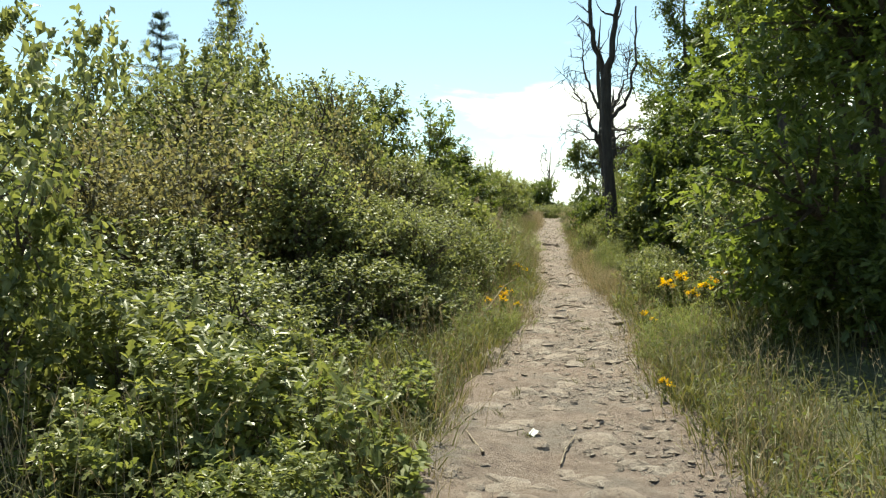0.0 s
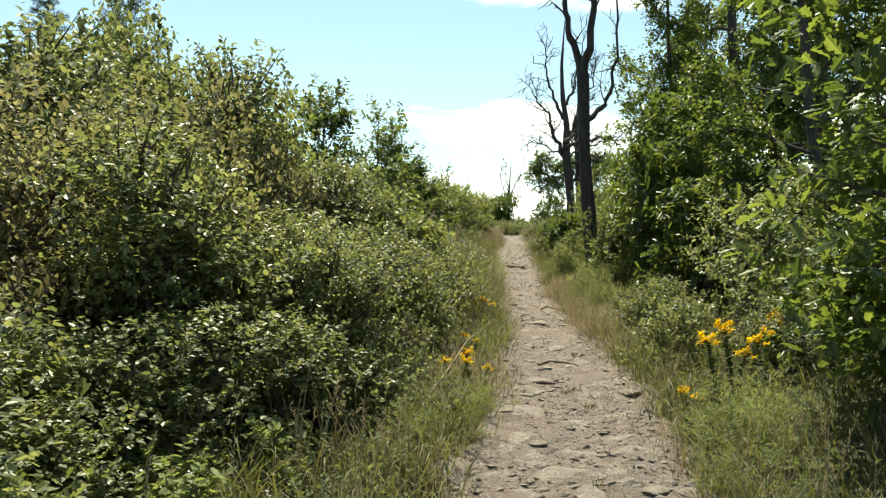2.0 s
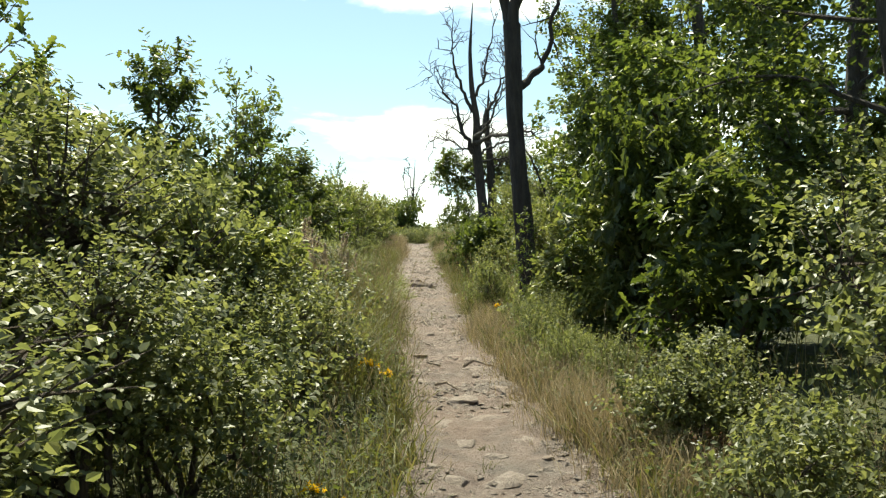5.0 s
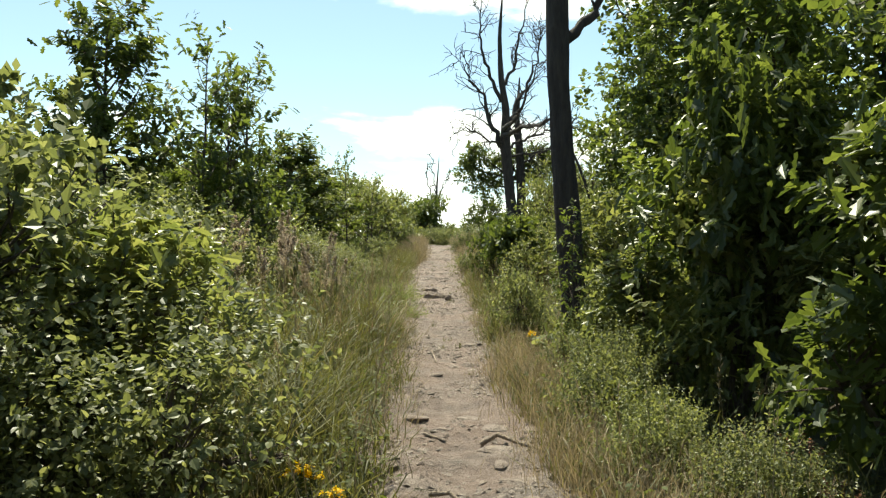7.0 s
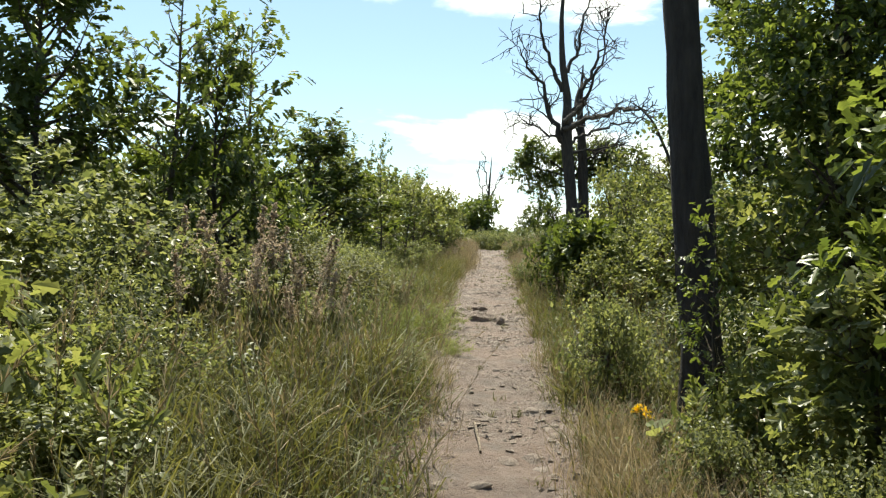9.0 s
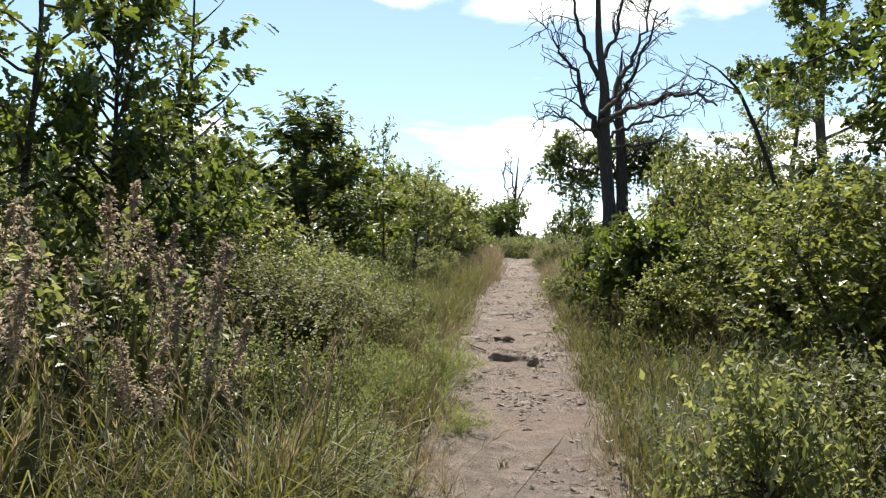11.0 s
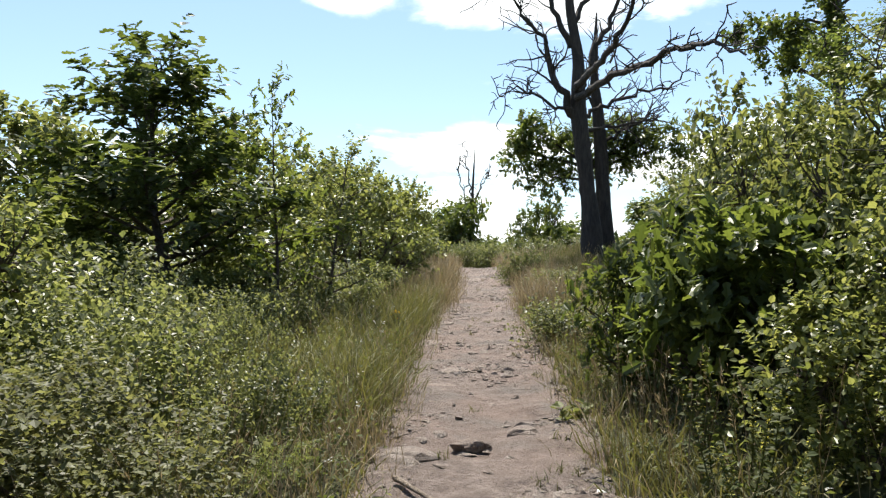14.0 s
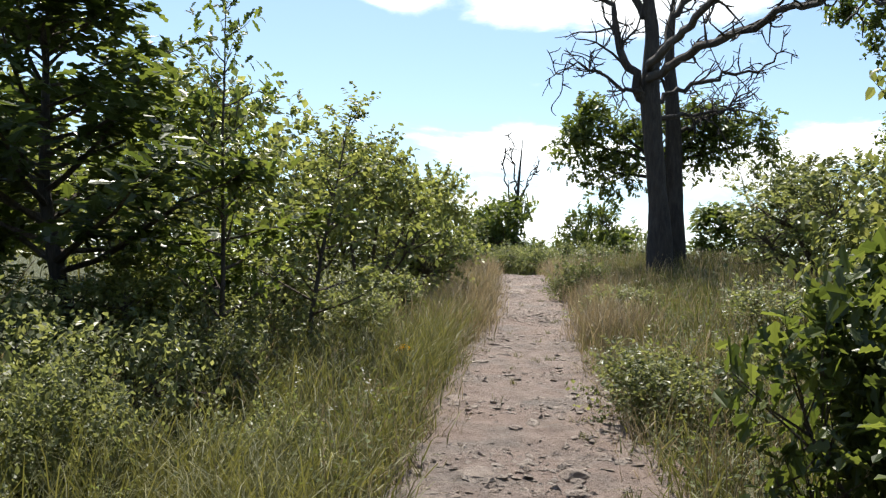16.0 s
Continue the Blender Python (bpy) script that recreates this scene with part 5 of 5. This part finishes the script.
scatter(O1, [(3.12, 17.3, 1.0), (3.3, 16.4, 0.8), (3.05, 16.0, 0.7), (3.75, 26.0, 0.7), (1.2, 20.6, 0.8), (2.9, 14.4, 0.7)])
D6 = herb("dead_dock", 205, 0.7, 5, 150, 0.016, RUST_LEAF, 0.035, RUST_LEAF, "rusty brown withered dock with seed spikes", spike=True, leafiness=4)
scatter(D6, [(3.25, 13.4, 0.5), (3.4, 13.9, 0.55), (0.5, 18.8, 0.7), (2.7, 11.3, 0.6), (1.4, 22.0, 0.6)])


def reed(seed):
    """Wood small-reed: tall culms with loose feathery plumes."""
    rng = np.random.default_rng(seed)
    thing = tagged(new("plume_grass"), "tall grass tuft with pinkish feathery plumes", "grass")
    fl = []
    for i in range(5):
        a = rng.uniform(0, 6.28)
        line = wander(rng, (0.16 * math.cos(a), 0.16 * math.sin(a), -0.03), (0.16 * math.cos(a), 0.16 * math.sin(a), 1), rng.uniform(0.9, 1.25), 9, 0.04)
        part("culm", mesh_of("culm", [tube(line, np.linspace(0.004, 0.0015, 10), 4)], DRY_BLADE), thing)
        top = line[6:]
        n = 80
        f = rng.uniform(0, 1, n)
        p = np.array([[np.interp(v, np.linspace(0, 1, len(top)), top[:, j]) for j in range(3)] for v in f])
        w = rng.normal(0, 0.55, (n, 3)) + np.array([0, 0, 0.75])
        w /= np.linalg.norm(w, axis=1)[:, None]
        fl.append(twig_leaves(rng, p, w, 0.085 * (1.15 - f), 6, 0.02, RHOMB))
    part("plume", mesh_of("plume", fl, PLUME), thing)
    n = 34
    a = rng.uniform(0, 6.28, n)
    fl = leaves(rng, np.stack([0.2 * np.cos(a), 0.2 * np.sin(a), 0 * a], 1) * rng.uniform(0.2, 1, (n, 1)), np.stack([np.cos(a) * 0.7, np.sin(a) * 0.7, 1 + 0 * a], 1), np.stack([np.cos(a), np.sin(a), 0.5 + 0 * a], 1), rng.uniform(0.35, 0.7, n), (NEEDLE[0] * np.array([1, 0.18, 3.0]), NEEDLE[1]))
    part("blades", mesh_of("blades", [fl], GREEN_BLADE), thing)
    return thing


scatter(reed(210), [(1.0, 19.7, 1.0), (0.6, 20.3, 1.15), (0.1, 20.0, 1.1), (0.6, 18.9, 0.95), (1.2, 19.2, 0.8)])

# dry seed stalks and tiny white blossoms scattered through the verges
x, y = verge(gr, 2600, 2, 44, 0.1, 1.9, (-1, 1), 0.3)
sg = []
for a, b in zip(x, y):
    h = gr.uniform(0.3, 0.68)
    o = np.array((a, b, land(a, b) - 0.02))
    line = wander(gr, o, (gr.normal(0, 0.22), gr.normal(0, 0.22), 1), h, 3, 0.08)
    sg.append(tube(line, (0.0022, 0.0018, 0.0014, 0.001), 3))
    d = (line[-1] - line[-2]) / np.linalg.norm(line[-1] - line[-2])
    sg.append(leaves(gr, line[-1] - d * gr.uniform(0, 0.1, (6, 1)), d + gr.normal(0, 0.35, (6, 3)), gr.normal(0, 1, (6, 3)), np.full(6, 0.035), NEEDLE))
x, y = verge(gr, 280, 14.4, 20.0, 0.15, 1.8, (-1,), 0.35)
for a, b in zip(x, y):
    line = wander(gr, (a, b, land(a, b) - 0.02), (gr.normal(0, 0.25), gr.normal(0, 0.25), 1), gr.uniform(0.65, 1.05), 6, 0.12, -0.05)
    sg.append(tube(line, np.linspace(0.003, 0.0014, 7), 3))
    d = line[-1] - line[-2]
    sg.append(leaves(gr, line[-1] - d * gr.uniform(0, 1, (12, 1)), d / np.linalg.norm(d) + gr.normal(0, 0.25, (12, 3)), gr.normal(0, 1, (12, 3)), np.full(12, 0.045), NEEDLE))
tagged(new("seed_stalks", mesh_of("seed_stalks", sg, DRY_BLADE)), "dry grass stalks with narrow seed heads", "grass", kind="stuff")
x, y = verge(gr, 260, 2, 40, 0.15, 1.5, (-1, 1), 0.5)
n = 260
z = np.array([land(a, b) for a, b in zip(x, y)]) + gr.uniform(0.15, 0.4, n)
o = np.repeat(np.stack([x, y, z], 1), 5, 0) + gr.normal(0, 0.008, (n * 5, 3))
wf = [leaves(gr, o, gr.normal(0, 1, (n * 5, 3)) * np.array([1, 1, 0.3]), gr.normal(0, 0.4, (n * 5, 3)) + np.array([0, 0, 1.0]), np.full(n * 5, 0.018), RHOMB)]
tagged(new("white_blossom", mesh_of("white_blossom", wf, WHITE_PETAL)), "tiny white blossoms dotted through the grass", "flower", kind="stuff")
# loose pebbles: one mesh of little faceted stones
pv, pf = [], []
oct_v = np.array([(1, 0, 0), (0, 1, 0), (-1, 0, 0), (0, -1, 0), (0, 0, 1), (0, 0, -1)], float)
oct_f = np.array([(0, 1, 4), (1, 2, 4), (2, 3, 4), (3, 0, 4), (1, 0, 5), (2, 1, 5), (3, 2, 5), (0, 3, 5)])
for i in range(18000):
    for _ in range(12):
        y = rs.uniform(1, 45)
        x = centre(y) + rs.uniform(-1, 1) * half_width(y) * 1.1
        if 0.22 + 1.1 * lump(x, y, 1.4) + 0.22 * (x - centre(y)) / half_width(y) > rs.random():
            break
    s = 0.005 + 0.026 * rs.random() ** 2.8
    q = oct_v * (s * rs.uniform(0.7, 1.5), s * rs.uniform(0.7, 1.5), s * rs.uniform(0.3, 0.6)) + np.array([[rs.gauss(0, s * 0.2) for _ in range(3)] for _ in range(6)])
    a = rs.uniform(0, 6.28)
    c, sn = math.cos(a), math.sin(a)
    q = np.stack([q[:, 0] * c - q[:, 1] * sn, q[:, 0] * sn + q[:, 1] * c, q[:, 2]], 1)
    pv.append(q + np.array((x, y, path_height(x, y) + s * 0.06)))
    pf.append(oct_f + i * 6)
tagged(new("pebbles", mesh_of("pebbles", [(np.concatenate(pv), np.concatenate(pf))], STONE)), "loose pebbles and grit on the path", "pebbles", kind="stuff")


for ob in bpy.data.objects:
    if "used" in ob:
        del ob["used"]
